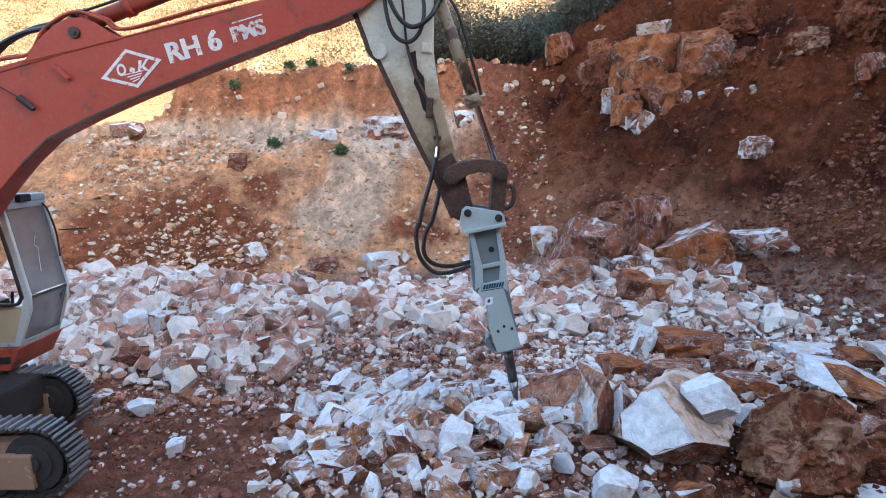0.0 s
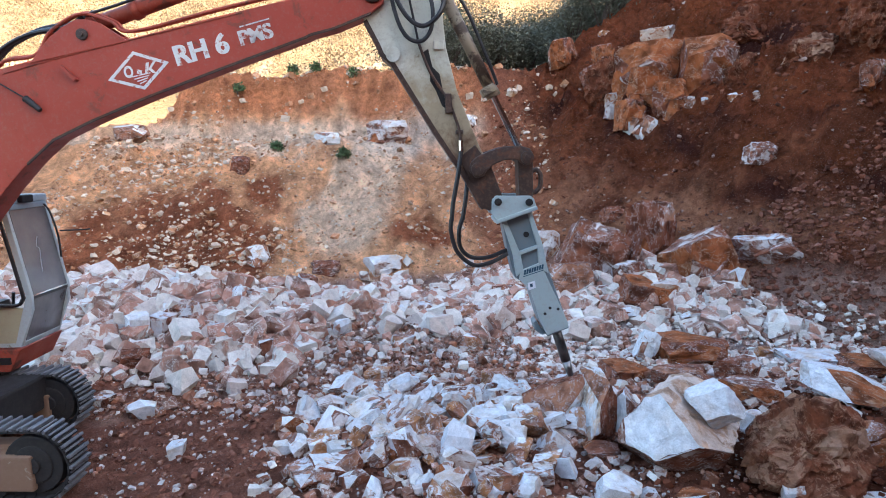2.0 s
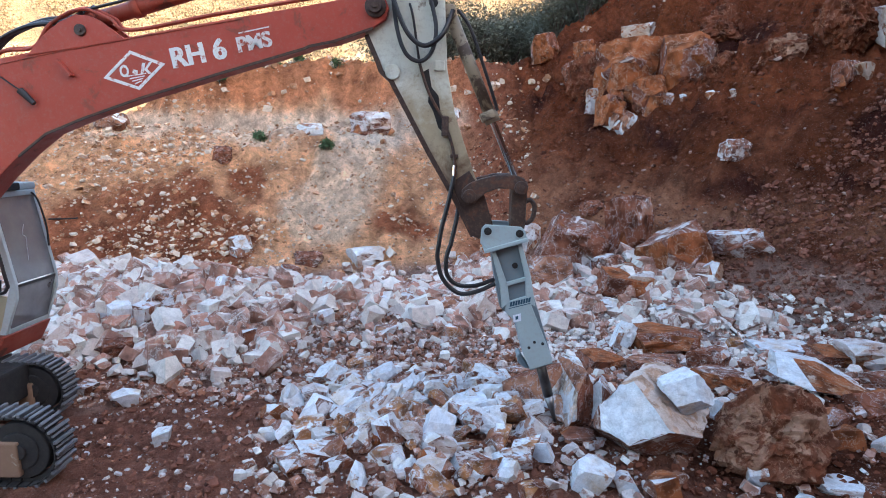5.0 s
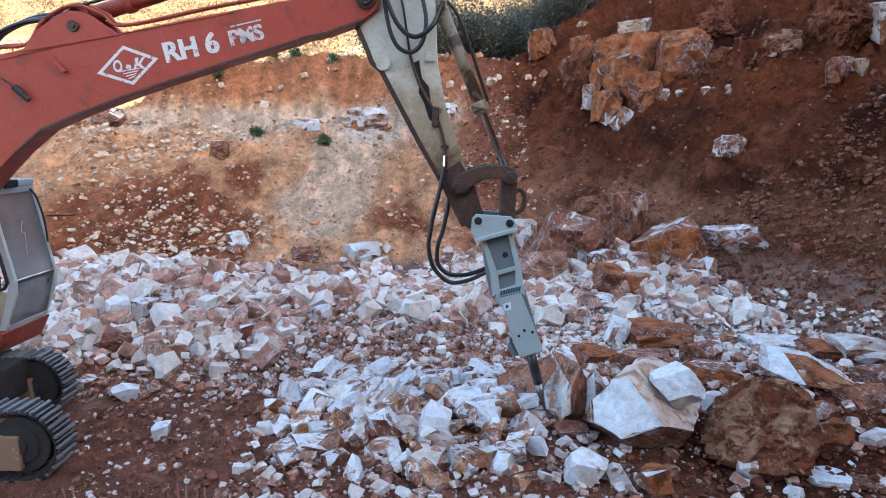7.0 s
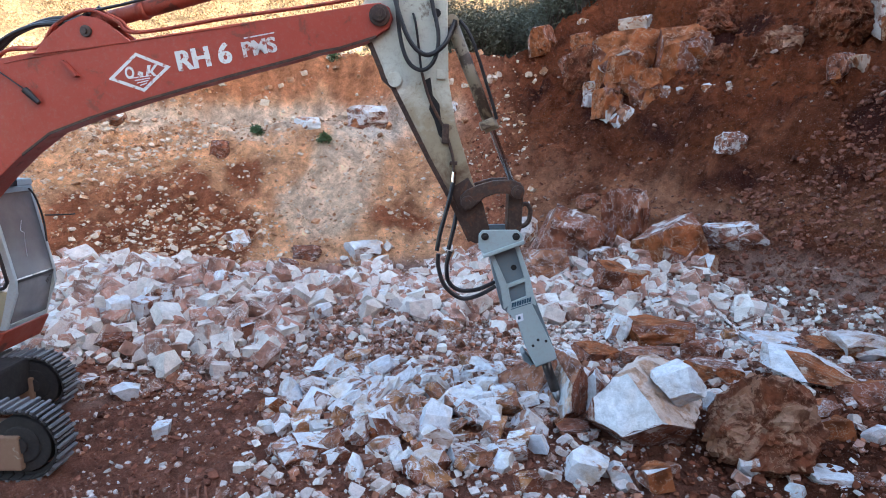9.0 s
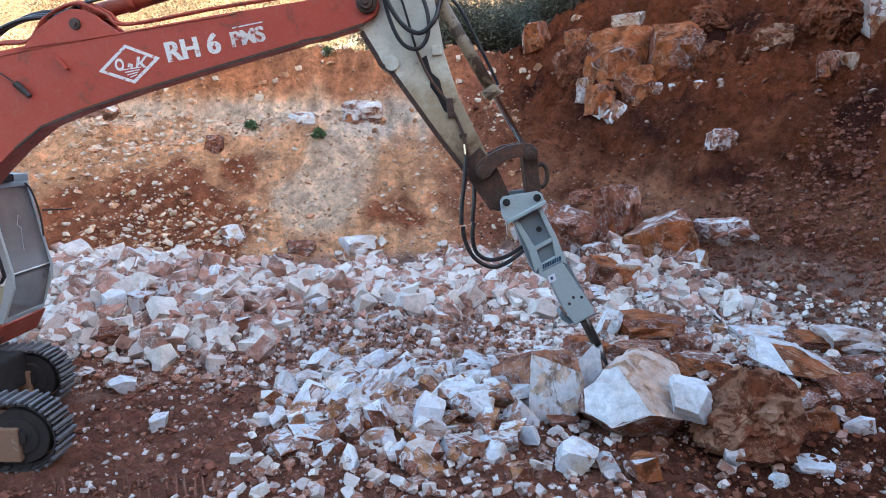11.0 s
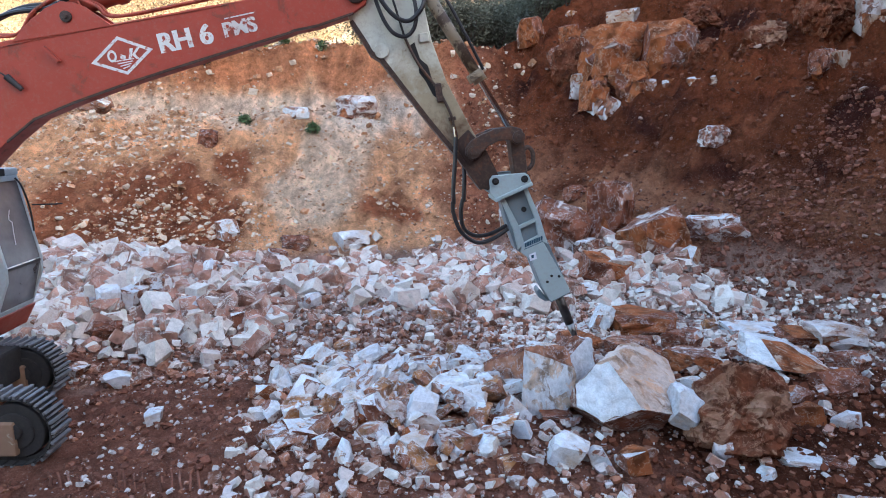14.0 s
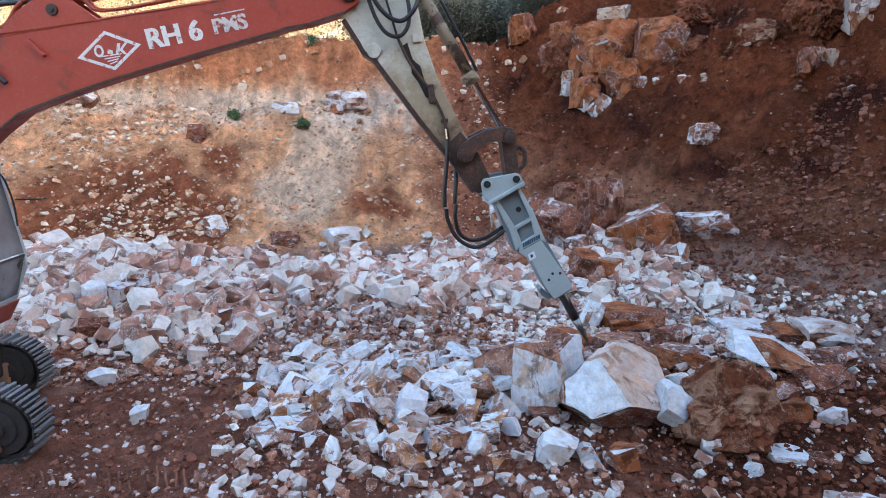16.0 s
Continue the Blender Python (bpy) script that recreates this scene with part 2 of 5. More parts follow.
# ---------------------------------------------------------------- mesh helpers
def mesh_object(name, bm, material, smooth=False):
    me = bpy.data.meshes.new(name)
    bm.to_mesh(me)
    bm.free()
    me.materials.append(material)
    if smooth:
        me.polygons.foreach_set("use_smooth", [True] * len(me.polygons))
    return new(name, me)


def part(name, bm, material, parent, label="", smooth=False):
    ob = mesh_object(name, bm, material, smooth)
    ob.parent = parent
    return tagged(ob, label)


def raw_mesh(name, verts, faces, material):
    me = bpy.data.meshes.new(name)
    me.from_pydata(verts, [], faces)
    me.materials.append(material)
    return me


def prism(poly, y0, y1, bevel=0.0, bm=None):
    """A flat plate of the outline poly (x, z), from y0 to y1."""
    b = bmesh.new()
    a = [b.verts.new((x, y0, z)) for x, z in poly]
    c = [b.verts.new((x, y1, z)) for x, z in poly]
    n = len(poly)
    b.faces.new(a)
    b.faces.new(c[::-1])
    for i in range(n):
        b.faces.new((a[i], c[i], c[(i + 1) % n], a[(i + 1) % n]))
    bmesh.ops.recalc_face_normals(b, faces=b.faces)
    if bevel:
        bmesh.ops.bevel(b, geom=b.edges[:], offset=bevel, segments=2, affect="EDGES", profile=0.6)
    return merge(bm, b)


def merge(bm, b):
    if bm is None:
        return b
    me = bpy.data.meshes.new("joined")
    b.to_mesh(me)
    b.free()
    bm.from_mesh(me)
    bpy.data.meshes.remove(me)
    return bm


def box(x0, x1, y0, y1, z0, z1, bevel=0.0, bm=None):
    return prism([(x0, z0), (x1, z0), (x1, z1), (x0, z1)], y0, y1, bevel, bm)


def disc(x, z, r, y0, y1, bm=None, n=24, bevel=0.0):
    return prism([(x + r * math.cos(i * 2 * math.pi / n), z + r * math.sin(i * 2 * math.pi / n)) for i in range(n)], y0, y1, bevel, bm)


def rod(p, q, r0, r1=None, bm=None, n=14):
    """A round bar from p to q."""
    b = bmesh.new()
    p, q = Vector(p), Vector(q)
    m = Matrix.Translation((p + q) / 2) @ (q - p).to_track_quat("Z", "Y").to_matrix().to_4x4()
    bmesh.ops.create_cone(b, cap_ends=True, segments=n, radius1=r0, radius2=r0 if r1 is None else r1, depth=(q - p).length, matrix=m)
    return merge(bm, b)


def tube(points, r, bm=None, n=8, steps=6):
    """A hose through the points, smoothed."""
    pts = [Vector(p) for p in points]
    line = []
    for i in range(len(pts) - 1):
        p0, p1, p2, p3 = pts[max(i - 1, 0)], pts[i], pts[i + 1], pts[min(i + 2, len(pts) - 1)]
        for s in range(steps):
            u = s / steps
            line.append(0.5 * (2 * p1 + (p2 - p0) * u + (2 * p0 - 5 * p1 + 4 * p2 - p3) * u * u + (3 * p1 - p0 - 3 * p2 + p3) * u ** 3))
    line.append(pts[-1])
    b = bmesh.new()
    rings = []
    for i, c in enumerate(line):
        d = (line[min(i + 1, len(line) - 1)] - line[max(i - 1, 0)]).normalized()
        side = d.cross(Vector((0.31, 0.9, 0.29))).normalized()
        up = d.cross(side)
        rings.append([b.verts.new(c + r * (side * math.cos(2 * math.pi * j / n) + up * math.sin(2 * math.pi * j / n))) for j in range(n)])
    for a, c in zip(rings, rings[1:]):
        for j in range(n):
            b.faces.new((a[j], a[(j + 1) % n], c[(j + 1) % n], c[j]))
    b.faces.new(rings[0][::-1])
    b.faces.new(rings[-1])
    return merge(bm, b)


def moved(bm, dx, dy, dz):
    bmesh.ops.translate(bm, verts=bm.verts[:], vec=(dx, dy, dz))
    return bm


def lettering(text, size):
    """The letters of text as a flat bmesh in the x-z plane, facing -y."""
    cu = bpy.data.curves.new("letters", "FONT")
    cu.body, cu.size, cu.extrude, cu.offset = text, size, 0.002, size * 0.02
    ob = new("letters", cu)
    me = bpy.data.meshes.new_from_object(ob.evaluated_get(bpy.context.evaluated_depsgraph_get()))
    b = bmesh.new()
    b.from_mesh(me)
    bpy.data.objects.remove(ob)
    bpy.data.meshes.remove(me)
    bmesh.ops.rotate(b, verts=b.verts[:], matrix=Matrix.Rotation(radians(90), 3, "X"))
    double = b.copy()
    bmesh.ops.translate(double, verts=double.verts[:], vec=(size * 0.05, 0.0015, 0))
    return merge(b, double)


# ---------------------------------------------------------------- the lie of the land
def lattice(ix, iy, seed):
    h = (ix.astype(np.int64) * 374761393 + iy.astype(np.int64) * 668265263 + seed * 1442695041) & 0xFFFFFFFF
    h = ((h ^ (h >> 13)) * 1274126177) & 0xFFFFFFFF
    return ((h ^ (h >> 16)) & 0xFFFFFF) / float(0xFFFFFF)


def value_noise(x, y, seed):
    ix, iy = np.floor(x), np.floor(y)
    fx, fy = x - ix, y - iy
    ux, uy = fx * fx * (3 - 2 * fx), fy * fy * (3 - 2 * fy)
    a, b = lattice(ix, iy, seed), lattice(ix + 1, iy, seed)
    c, d = lattice(ix, iy + 1, seed), lattice(ix + 1, iy + 1, seed)
    return (a * (1 - ux) + b * ux) * (1 - uy) + (c * (1 - ux) + d * ux) * uy - 0.5


def fbm(x, y, seed, octaves=4):
    total, amp = np.zeros_like(x), 1.0
    for i in range(octaves):
        total += amp * value_noise(x * 2 ** i, y * 2 ** i, seed + i)
        amp *= 0.5
    return total


def ease(v, a, b):
    t = np.clip((v - a) / (b - a), 0, 1)
    return t * t * (3 - 2 * t)


def hump(x, y, cx, cy, rx, ry, h):
    return h * np.exp(-((x - cx) / rx) ** 2 - ((y - cy) / ry) ** 2)


def toe(x):
    """Where the left-hand bank meets the floor."""
    return 14.9 + 0.28 * np.clip(x + 9, 0, 14)


def land(x, y):
    """Height of the ground, and how much each kind of soil it is."""
    x, y = np.asarray(x, float), np.asarray(y, float)
    wob = fbm(x * 0.35, y * 0.35, 3, 4)
    floor = 0.0 + 0.06 * wob
    floor = floor + 0.95 * np.exp(-((y - 13.6) / 1.9) ** 2) * (1 - ease(x, -8, 0.5))
    floor = floor + hump(x, y, 0.1, 8.0, 1.9, 1.5, 0.22) + hump(x, y, 2.4, 8.9, 1.6, 1.6, 0.2)
    floor = floor + hump(x, y, 5.3, 8.6, 2.0, 1.6, 0.4) + hump(x, y, 5.6, 14.9, 3.4, 1.7, 1.0)
    floor = floor + 0.08 * np.clip(y - 12, 0, 6)
    # bank on the left: loose slope, ledge, upper face
    dy = y - toe(x) - 0.7 * fbm(x * 0.3, y * 0.3, 11, 3)
    low = 0.5 + 0.56 * dy + 0.55 * fbm(x * 0.5, y * 0.5, 17, 4) * ease(dy, 0, 2)
    ledge = 4.7 + 0.35 * fbm(x * 0.4, y * 0.4, 23, 3)
    high = ledge + 2.0 * np.clip(y - 24.0 - 0.8 * fbm(x * 0.5, x * 0 + 3.3, 29, 3), 0, None) * (1 + 0.3 * fbm(x * 0.8, y * 0.8, 31, 3))
    top = 5.4 + 2.15 * ease(x + 1.2 * fbm(x * 0.6, y * 0.6, 37, 2), -12.6, -10.6) + 0.35 * fbm(x * 0.35, y * 0.2, 41, 3)
    bank = np.minimum(np.maximum(np.minimum(low, ledge), np.where(y > 24.0, high, -50)), top)
    # brown hillside on the right, which rises into the unseen ridge behind
    d = (x - 5.0) * 0.62 + (y - 16.0) * 0.78 + 0.25 * np.clip(x - 7, 0, 6) + 0.8 * fbm(x * 0.35, y * 0.35, 43, 4)
    rise = 1.3 + 0.95 * d + (0.8 * fbm(x * 0.6, y * 0.6, 47, 4) + 0.9 * np.abs(fbm(x * 0.9, y * 0.9, 49, 5)) + 0.55 * np.abs(fbm(x * 2.4, y * 2.4, 51, 4)) - 0.3 * np.abs(fbm(x * 1.3 + 0.6 * y, y * 0.7, 57, 4))) * ease(d, 0.2, 2.2) * (0.5 + 0.8 * ease(d, 2, 5))
    crest = 7.5 + 0.62 * (x - 2.6) + 1.0 * np.clip(x - 8, 0, 22) + 0.7 * fbm(x * 0.3, y * 0.3, 53, 3)
    side = np.minimum(rise, np.maximum(np.minimum(crest, 33), 7.4))
    # ridge to the right and behind, out of view, added to block the sun
    out = np.maximum(np.maximum(x - 13.5, 0), np.maximum(-y - 7, 0) * ease(x, -30, -5))
    shade_ridge = np.minimum(out * 1.25, 34) + 2.5 * fbm(x * 0.06, y * 0.06, 59, 4) * ease(out, 2, 14)
    shade_ridge = shade_ridge * (1 - 0.9 * ease(y, 32, 60))
    # distance: the wooded hill
    hill = np.clip(y - 58 - 0.12 * x, 0, 150) * 0.42 + 3.5 * fbm(x * 0.03, y * 0.03, 61, 4) * ease(y, 58, 80)
    back = 5.2 * ease(y, 24, 30)
    z = np.maximum.reduce([floor, bank, side * ease(x, 0.5, 2.5) + bank * (1 - ease(x, 0.5, 2.5)), shade_ridge])
    z = np.where(y > 30, z * (1 - ease(y, 34, 58)) + (back + hill) * ease(y, 34, 58), z)
    z = z + hump(x, y, 0, -1.2, 2.6, 1.9, 2.45)
    fine = 0.12 * fbm(x * 1.6, y * 1.6, 67, 4) + 0.09 * fbm(x * 5, y * 5, 71, 3)
    rough = np.where(y < 7, 0.6, 1.0) + 1.2 * ease(np.maximum(dy, d), 0.3, 2.5)
    return z + fine * rough * (1 - ease(y, 40, 60)), dy, d


def axis(parts):
    """Grid lines: (start, end, step) stretches in a row."""
    out = []
    for a, b, s in parts:
        n = max(1, round((b - a) / s))
        out += [a + (b - a) * i / n for i in range(n)]
    return np.array(out + [parts[-1][1]])


def build_ground():
    xs = axis([(-900, -200, 100), (-200, -40, 10), (-40, -16, 1.2), (-16, 14, 0.11), (14, 40, 1.0), (40, 200, 10), (200, 900, 100)])
    ys = axis([(-900, -150, 100), (-150, -20, 8), (-20, 4, 0.8), (4, 30, 0.1), (30, 60, 0.8), (60, 220, 4), (220, 900, 100)])
    gx, gy = np.meshgrid(xs, ys)
    gz, dy, d = land(gx, gy)
    nx, ny = len(xs), len(ys)
    verts = np.stack([gx, gy, gz], -1).reshape(-1, 3)
    i = np.arange(nx * ny).reshape(ny, nx)
    quads = np.stack([i[:-1, :-1], i[:-1, 1:], i[1:, 1:], i[1:, :-1]], -1).reshape(-1, 4)
    me = raw_mesh("ground", verts.tolist(), quads.tolist(), EARTH)
    me.polygons.foreach_set("use_smooth", [True] * len(me.polygons))
    # soils: floor clay, pale gravel, orange bank, pale chute, brown hillside, far scrub
    def mixin(col, new_col, w):
        return col * (1 - w[..., None]) + np.array(new_col) * w[..., None]
    n = fbm(gx * 0.8, gy * 0.8, 83, 6)
    m = fbm(gx * 0.25, gy * 0.3, 89, 4)
    col = np.ones((ny, nx, 3)) * np.array((0.27, 0.115, 0.078))
    col = mixin(col, (0.36, 0.22, 0.175), ease(gy + 2 * n, 8.8, 10.5) * ease(m + 0.3, -0.1, 0.35))
    col = mixin(col, (0.43, 0.33, 0.3), ease(gy + 1.5 * n, 11.0, 12.5) * ease(gx, 1, 3) * (1 - ease(gx + 2 * n, 5.6, 7.4)) * (1 - ease(gy, 14.2, 15.0)))
    col = mixin(col, (0.105, 0.037, 0.022), ease(gx + n, 2.0, 3.6) * (1 - ease(gy + n, 8.6, 9.8)))
    left = ease(dy, -0.1, 0.5) * (1 - ease(gx, 2.0, 4.5))
    col = mixin(col, (0.7, 0.365, 0.2), left)
    low_red = np.exp(-((gx + 8.6) / 3.3) ** 4 - ((gy - 16.8) / 3.0) ** 4)
    col = mixin(col, (0.29, 0.1, 0.052), left * ease(low_red + 0.7 * n, 0.25, 0.75))
    scars = hump(gx, gy, -6.9, 20.2, 0.7, 0.9, 1.0) + hump(gx, gy, -1.0, 19.2, 1.5, 1.6, 0.8) + hump(gx, gy, -3.9, 19.8, 0.5, 0.7, 0.8) + hump(gx, gy, -11.5, 17, 1.8, 2.0, 0.8)
    col = mixin(col, (0.32, 0.11, 0.055), left * ease(scars + 0.8 * n, 0.35, 0.75) * (1 - ease(gy, 22.5, 23.5)))
    chute = np.exp(-((gx + 3.9 - 0.16 * (gy - 19) + 0.5 * n) / 1.5) ** 2) * ease(gy, 16.5, 18.5) * (1 - ease(gy, 23.5, 24.2))
    col = mixin(col, (0.76, 0.53, 0.37), ease(chute + 0.35 * n, 0.3, 0.6) * left)
    col = mixin(col, (0.74, 0.54, 0.4), left * ease(gz + n, 4.0, 4.4) * (1 - ease(gz, 5.2, 5.8)) * ease(m + 0.3, 0, 0.4))
    col = mixin(col, (0.5, 0.2, 0.1), left * ease(gz + 1.2 * n, 5.3, 6.1))
    col = mixin(col, (0.74, 0.64, 0.55), left * np.exp(-((gx + 2.3) / 2.4) ** 2) * np.exp(-((gz - 4.8 + 0.9 * n) / 0.7) ** 2))
    streak = fbm(gx * 3.2, gy * 1.1, 97, 4)
    col = col * (1 + (0.5 * streak * left)[..., None])
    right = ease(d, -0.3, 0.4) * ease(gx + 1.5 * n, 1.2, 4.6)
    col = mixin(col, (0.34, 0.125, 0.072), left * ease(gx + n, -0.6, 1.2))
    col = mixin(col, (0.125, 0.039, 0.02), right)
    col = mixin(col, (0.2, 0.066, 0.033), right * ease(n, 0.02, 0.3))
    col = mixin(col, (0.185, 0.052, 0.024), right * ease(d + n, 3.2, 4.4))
    w = fbm(gx * 0.55 + 0.2 * gz, gy * 0.55 + 0.4 * gz, 131, 5)
    col = mixin(col, (0.19, 0.056, 0.024), right * ease(w, 0.1, 0.4) * ease(d, 1, 3))
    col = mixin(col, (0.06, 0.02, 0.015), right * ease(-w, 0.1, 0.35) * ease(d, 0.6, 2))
    col = mixin(col, (0.32, 0.145, 0.085), right * ease(w, -0.35, 0.15) * (1 - ease(d, 1.0, 2.6)) * (1 - 0.5 * ease(gx, 6, 9)))
    far = ease(gy, 32, 40)
    col = mixin(col, (0.33, 0.24, 0.14), far)
    col = mixin(col, (0.6, 0.5, 0.36), far * ease(n, 0.15, 0.3) * (1 - ease(gz, 14, 20)))
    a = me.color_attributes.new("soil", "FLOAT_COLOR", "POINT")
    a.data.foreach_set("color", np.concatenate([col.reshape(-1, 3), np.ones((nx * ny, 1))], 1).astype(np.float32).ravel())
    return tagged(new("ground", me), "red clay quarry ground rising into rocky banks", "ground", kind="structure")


ground = build_ground()


def right_side(x, y):
    """How far up the hillside on the right a place lies."""
    return (x - 5.0) * 0.62 + (y - 16.0) * 0.78 + 0.25 * np.clip(x - 7, 0, 6)


def height(x, y):
    return float(land(np.array([x]), np.array([y]))[0][0])


# ---------------------------------------------------------------- the excavator
SWING = (-6.4, 7.9)
FOOT, JOINT, NOSE, LINK, HEAD = (0.1, 1.6), (5.533, 5.718), (6.984, 3.023), (6.758, 3.462), (7.415, 3.0)
CYL = (6.44, 5.72)
LINK_LEN, ROD_LEN = 0.663, 0.585


def shifted(poly, o):
    return [(x - o[0], z - o[1]) for x, z in poly]


def pin_head(x, z, r, y, bm, out=0.05):
    disc(x, z, r, y - out, y + 0.02, bm, 20, 0.008)
    disc(x, z, r * 0.45, y - out - 0.02, y - out + 0.01, bm, 10, 0.004)
    return bm


def build_track(root, x0, x1, yc):
    """One crawler: shoes round two wheels, side frame, rollers. The frame is the part, the rest sits on it."""
    r, w = 0.44, 0.18
    frame_bm = box(x0 + 0.75, x1 - 0.62, yc - 0.09, yc + 0.14, 0.24, 0.62, 0.03)
    prism([(x0 + 0.8, 0.62), (x1 - 0.66, 0.62), (x1 - 0.72, 0.7), (x0 + 0.9, 0.7)], yc - 0.08, yc + 0.12, 0.015, frame_bm)
    box(x1 - 0.9, x1 - 0.34, yc - 0.05, yc + 0.12, 0.36, 0.52, 0.02, frame_bm)
    side_frame = part("track_frame", frame_bm, MUD, root, "clay-caked steel track frame")
    cover = box(x0 + 0.6, x1 - 0.48, yc - 0.2, yc - 0.1, 0.16, 0.6, 0.025)
    part("side_plate", cover, MUD, side_frame)
    for cx in (x0 + r + 0.06, x1 - r - 0.06):
        wb = disc(cx, 0.47, 0.36, yc - 0.13, yc + 0.13, None, 28, 0.02)
        disc(cx, 0.47, 0.24, yc - 0.15, yc + 0.15, wb, 24, 0.02)
        disc(cx, 0.47, 0.1, yc - 0.18, yc + 0.17, wb, 16, 0.015)
        part("wheel", wb, TRACK_DARK, side_frame)
    for i in range(6):
        cx = x0 + 0.95 + i * (x1 - x0 - 1.9) / 5
        part("roller", disc(cx, 0.16, 0.1, yc - 0.14, yc + 0.14, None, 14, 0.01), TRACK_DARK, side_frame)
    # shoes: one mesh, laid along the loop
    sb = bmesh.new()
    bmesh.ops.create_cube(sb, size=1.0, matrix=Matrix.Diagonal((0.108, 2 * w, 0.02, 1)))
    merge(sb, box(-0.06, 0.06, -0.09, 0.09, -0.06, -0.01, 0.01))
    plain = len(sb.faces)
    merge(sb, box(-0.05, -0.012, -w, w, 0.01, 0.055, 0.008))
    merge(sb, box(0.02, 0.045, -w + 0.02, w - 0.02, 0.01, 0.03, 0.006))
    # plates near-black under lighter bars: shaded gaps between bars put into the colour
    for i, f in enumerate(sb.faces):
        f.material_index = 0 if i < plain else 1
    shoe_mesh = bpy.data.meshes.new("shoe")
    sb.to_mesh(shoe_mesh)
    sb.free()
    shoe_mesh.materials.append(TRACK_DARK)
    shoe_mesh.materials.append(STEEL_TRACK)
    ca, cb, rr = x0 + r + 0.04, x1 - r - 0.04, 0.43
    straight, arc = cb - ca, math.pi * rr
    total = 2 * straight + 2 * arc
    count = round(total / 0.128)
    for i in range(count):
        s = total * i / count
        if s < straight:
            m = pose(ca + s, yc, 0.9 - 0.025 * math.sin(math.pi * s / straight))
        elif s < straight + arc:
            a = (s - straight) / rr
            m = pose(cb + rr * math.sin(a), yc, 0.47 + rr * math.cos(a), 0, math.degrees(a), 0)
        elif s < 2 * straight + arc:
            m = pose(cb - (s - straight - arc), yc, 0.04, 0, 180, 0)
        else:
            a = (s - 2 * straight - arc) / rr
            m = pose(ca - rr * math.sin(a), yc, 0.47 - rr * math.cos(a), 0, 180 + math.degrees(a), 0)
        shoe = new("shoe", shoe_mesh)
        shoe.parent, shoe.matrix_basis = side_frame, m
    return side_frame


def build_excavator():
    root = new("excavator")
    root.matrix_basis = pose(SWING[0], SWING[1], 0)
    tagged(root, "faded red crawler excavator with hydraulic breaker on rubble", "excavator")
    build_track(root, -2.4, 1.8, -1.2)
    build_track(root, -3.4, 0.74, 0.58)
    part("undercarriage", box(-1.4, 0.2, -0.9, 0.5, 0.4, 0.92, 0.05), TRACK_DARK, root)
    moving = {}

    # upper works, behind and under the cab
    ub = box(-2.6, -1.2, -1.2, 1.3, 1.0, 1.34, 0.04)
    prism([(-1.25, 1.0), (-0.16, 1.0), (0.03, 1.34), (-1.25, 1.34)], 0.3, 1.3, 0.02, ub)
    box(-2.7, -1.0, -1.2, 0.2, 1.34, 2.3, 0.08, ub)
    body = moving["upper"] = part("upper_body", ub, DARK_RED, root, "red painted engine deck")
    part("vent_plate", box(-0.33, -0.12, 0.27, 0.31, 1.12, 1.22, 0.008), TRACK_DARK, body)

    # cab: open frame of posts round real panes
    near, far = 0.33, 1.25
    prof = [(0.03, 3.42), (0.25, 2.12), (0.24, 1.9), (0.02, 1.36)]
    inner = [(-0.07, 3.36), (0.135, 2.14), (0.13, 2.02), (-0.02, 1.96)]
    roof = box(-1.5, 0.05, near, far, 3.42, 3.53, 0.025)
    cab = moving["cab"] = part("cab", roof, CAB_GREY, root, "scuffed grey cab roof over dusty panes")
    for y0 in (near, far - 0.06):
        part("front_post", prism(prof + [(-0.07, 1.36), (0.1, 1.9), (0.17, 2.1), (-0.06, 3.42)], y0, y0 + 0.06, 0.012), CAB_GREY, cab)
        part("rear_post", box(-1.5, -1.42, y0, y0 + 0.06, 1.36, 3.42, 0.012), CAB_GREY, cab)
        part("sill", box(-1.42, -0.06, y0 + 0.005, y0 + 0.055, 1.36, 1.42, 0.005), CAB_GREY, cab)
    part("screen_header", box(0.0, 0.07, near + 0.06, far - 0.06, 3.34, 3.42, 0.012), CAB_GREY, cab)
    part("lower_rail", prism([(0.0, 1.36), (0.03, 1.36), (0.06, 1.43), (0.03, 1.45)], near + 0.06, far - 0.06, 0.005), CAB_GREY, cab)
    part("glass_joint", prism([(0.236, 2.1), (0.25, 2.1), (0.246, 2.06), (0.232, 2.06)], near + 0.06, far - 0.06), RUBBER, cab)
    part("rear_wall", box(-1.52, -1.48, near + 0.06, far - 0.06, 1.36, 2.3, 0.01), CAB_GREY, cab)
    low = prism([(-1.44, 1.4), (0.0, 1.4), (0.12, 1.7), (0.13, 1.92), (-0.03, 1.96), (-1.44, 1.96)], near + 0.012, near + 0.05, 0.008)
    part("side_panel", low, CAB_BEIGE, cab, "dusty beige lower panel")
    g = tube([(-1.35, near - 0.005, 3.3), (-0.1, near - 0.005, 3.34), (-0.055, near - 0.005, 3.2), (0.125, near - 0.005, 2.2),
              (0.12, near - 0.005, 2.06), (0.02, near - 0.005, 1.985), (-0.4, near - 0.005, 1.99), (-1.35, near - 0.005, 2.0)], 0.026)
    part("window_seal", g, RUBBER, cab, "black rubber window seal")
    w1 = prism([(0.025, 3.38), (0.032, 3.38), (0.24, 2.12), (0.233, 2.12)], near + 0.07, far - 0.06)
    part("windscreen", w1, GLASS, cab, "dusty upper windscreen")
    w2 = prism([(0.232, 2.06), (0.239, 2.06), (0.056, 1.44), (0.048, 1.44)], near + 0.07, far - 0.06)
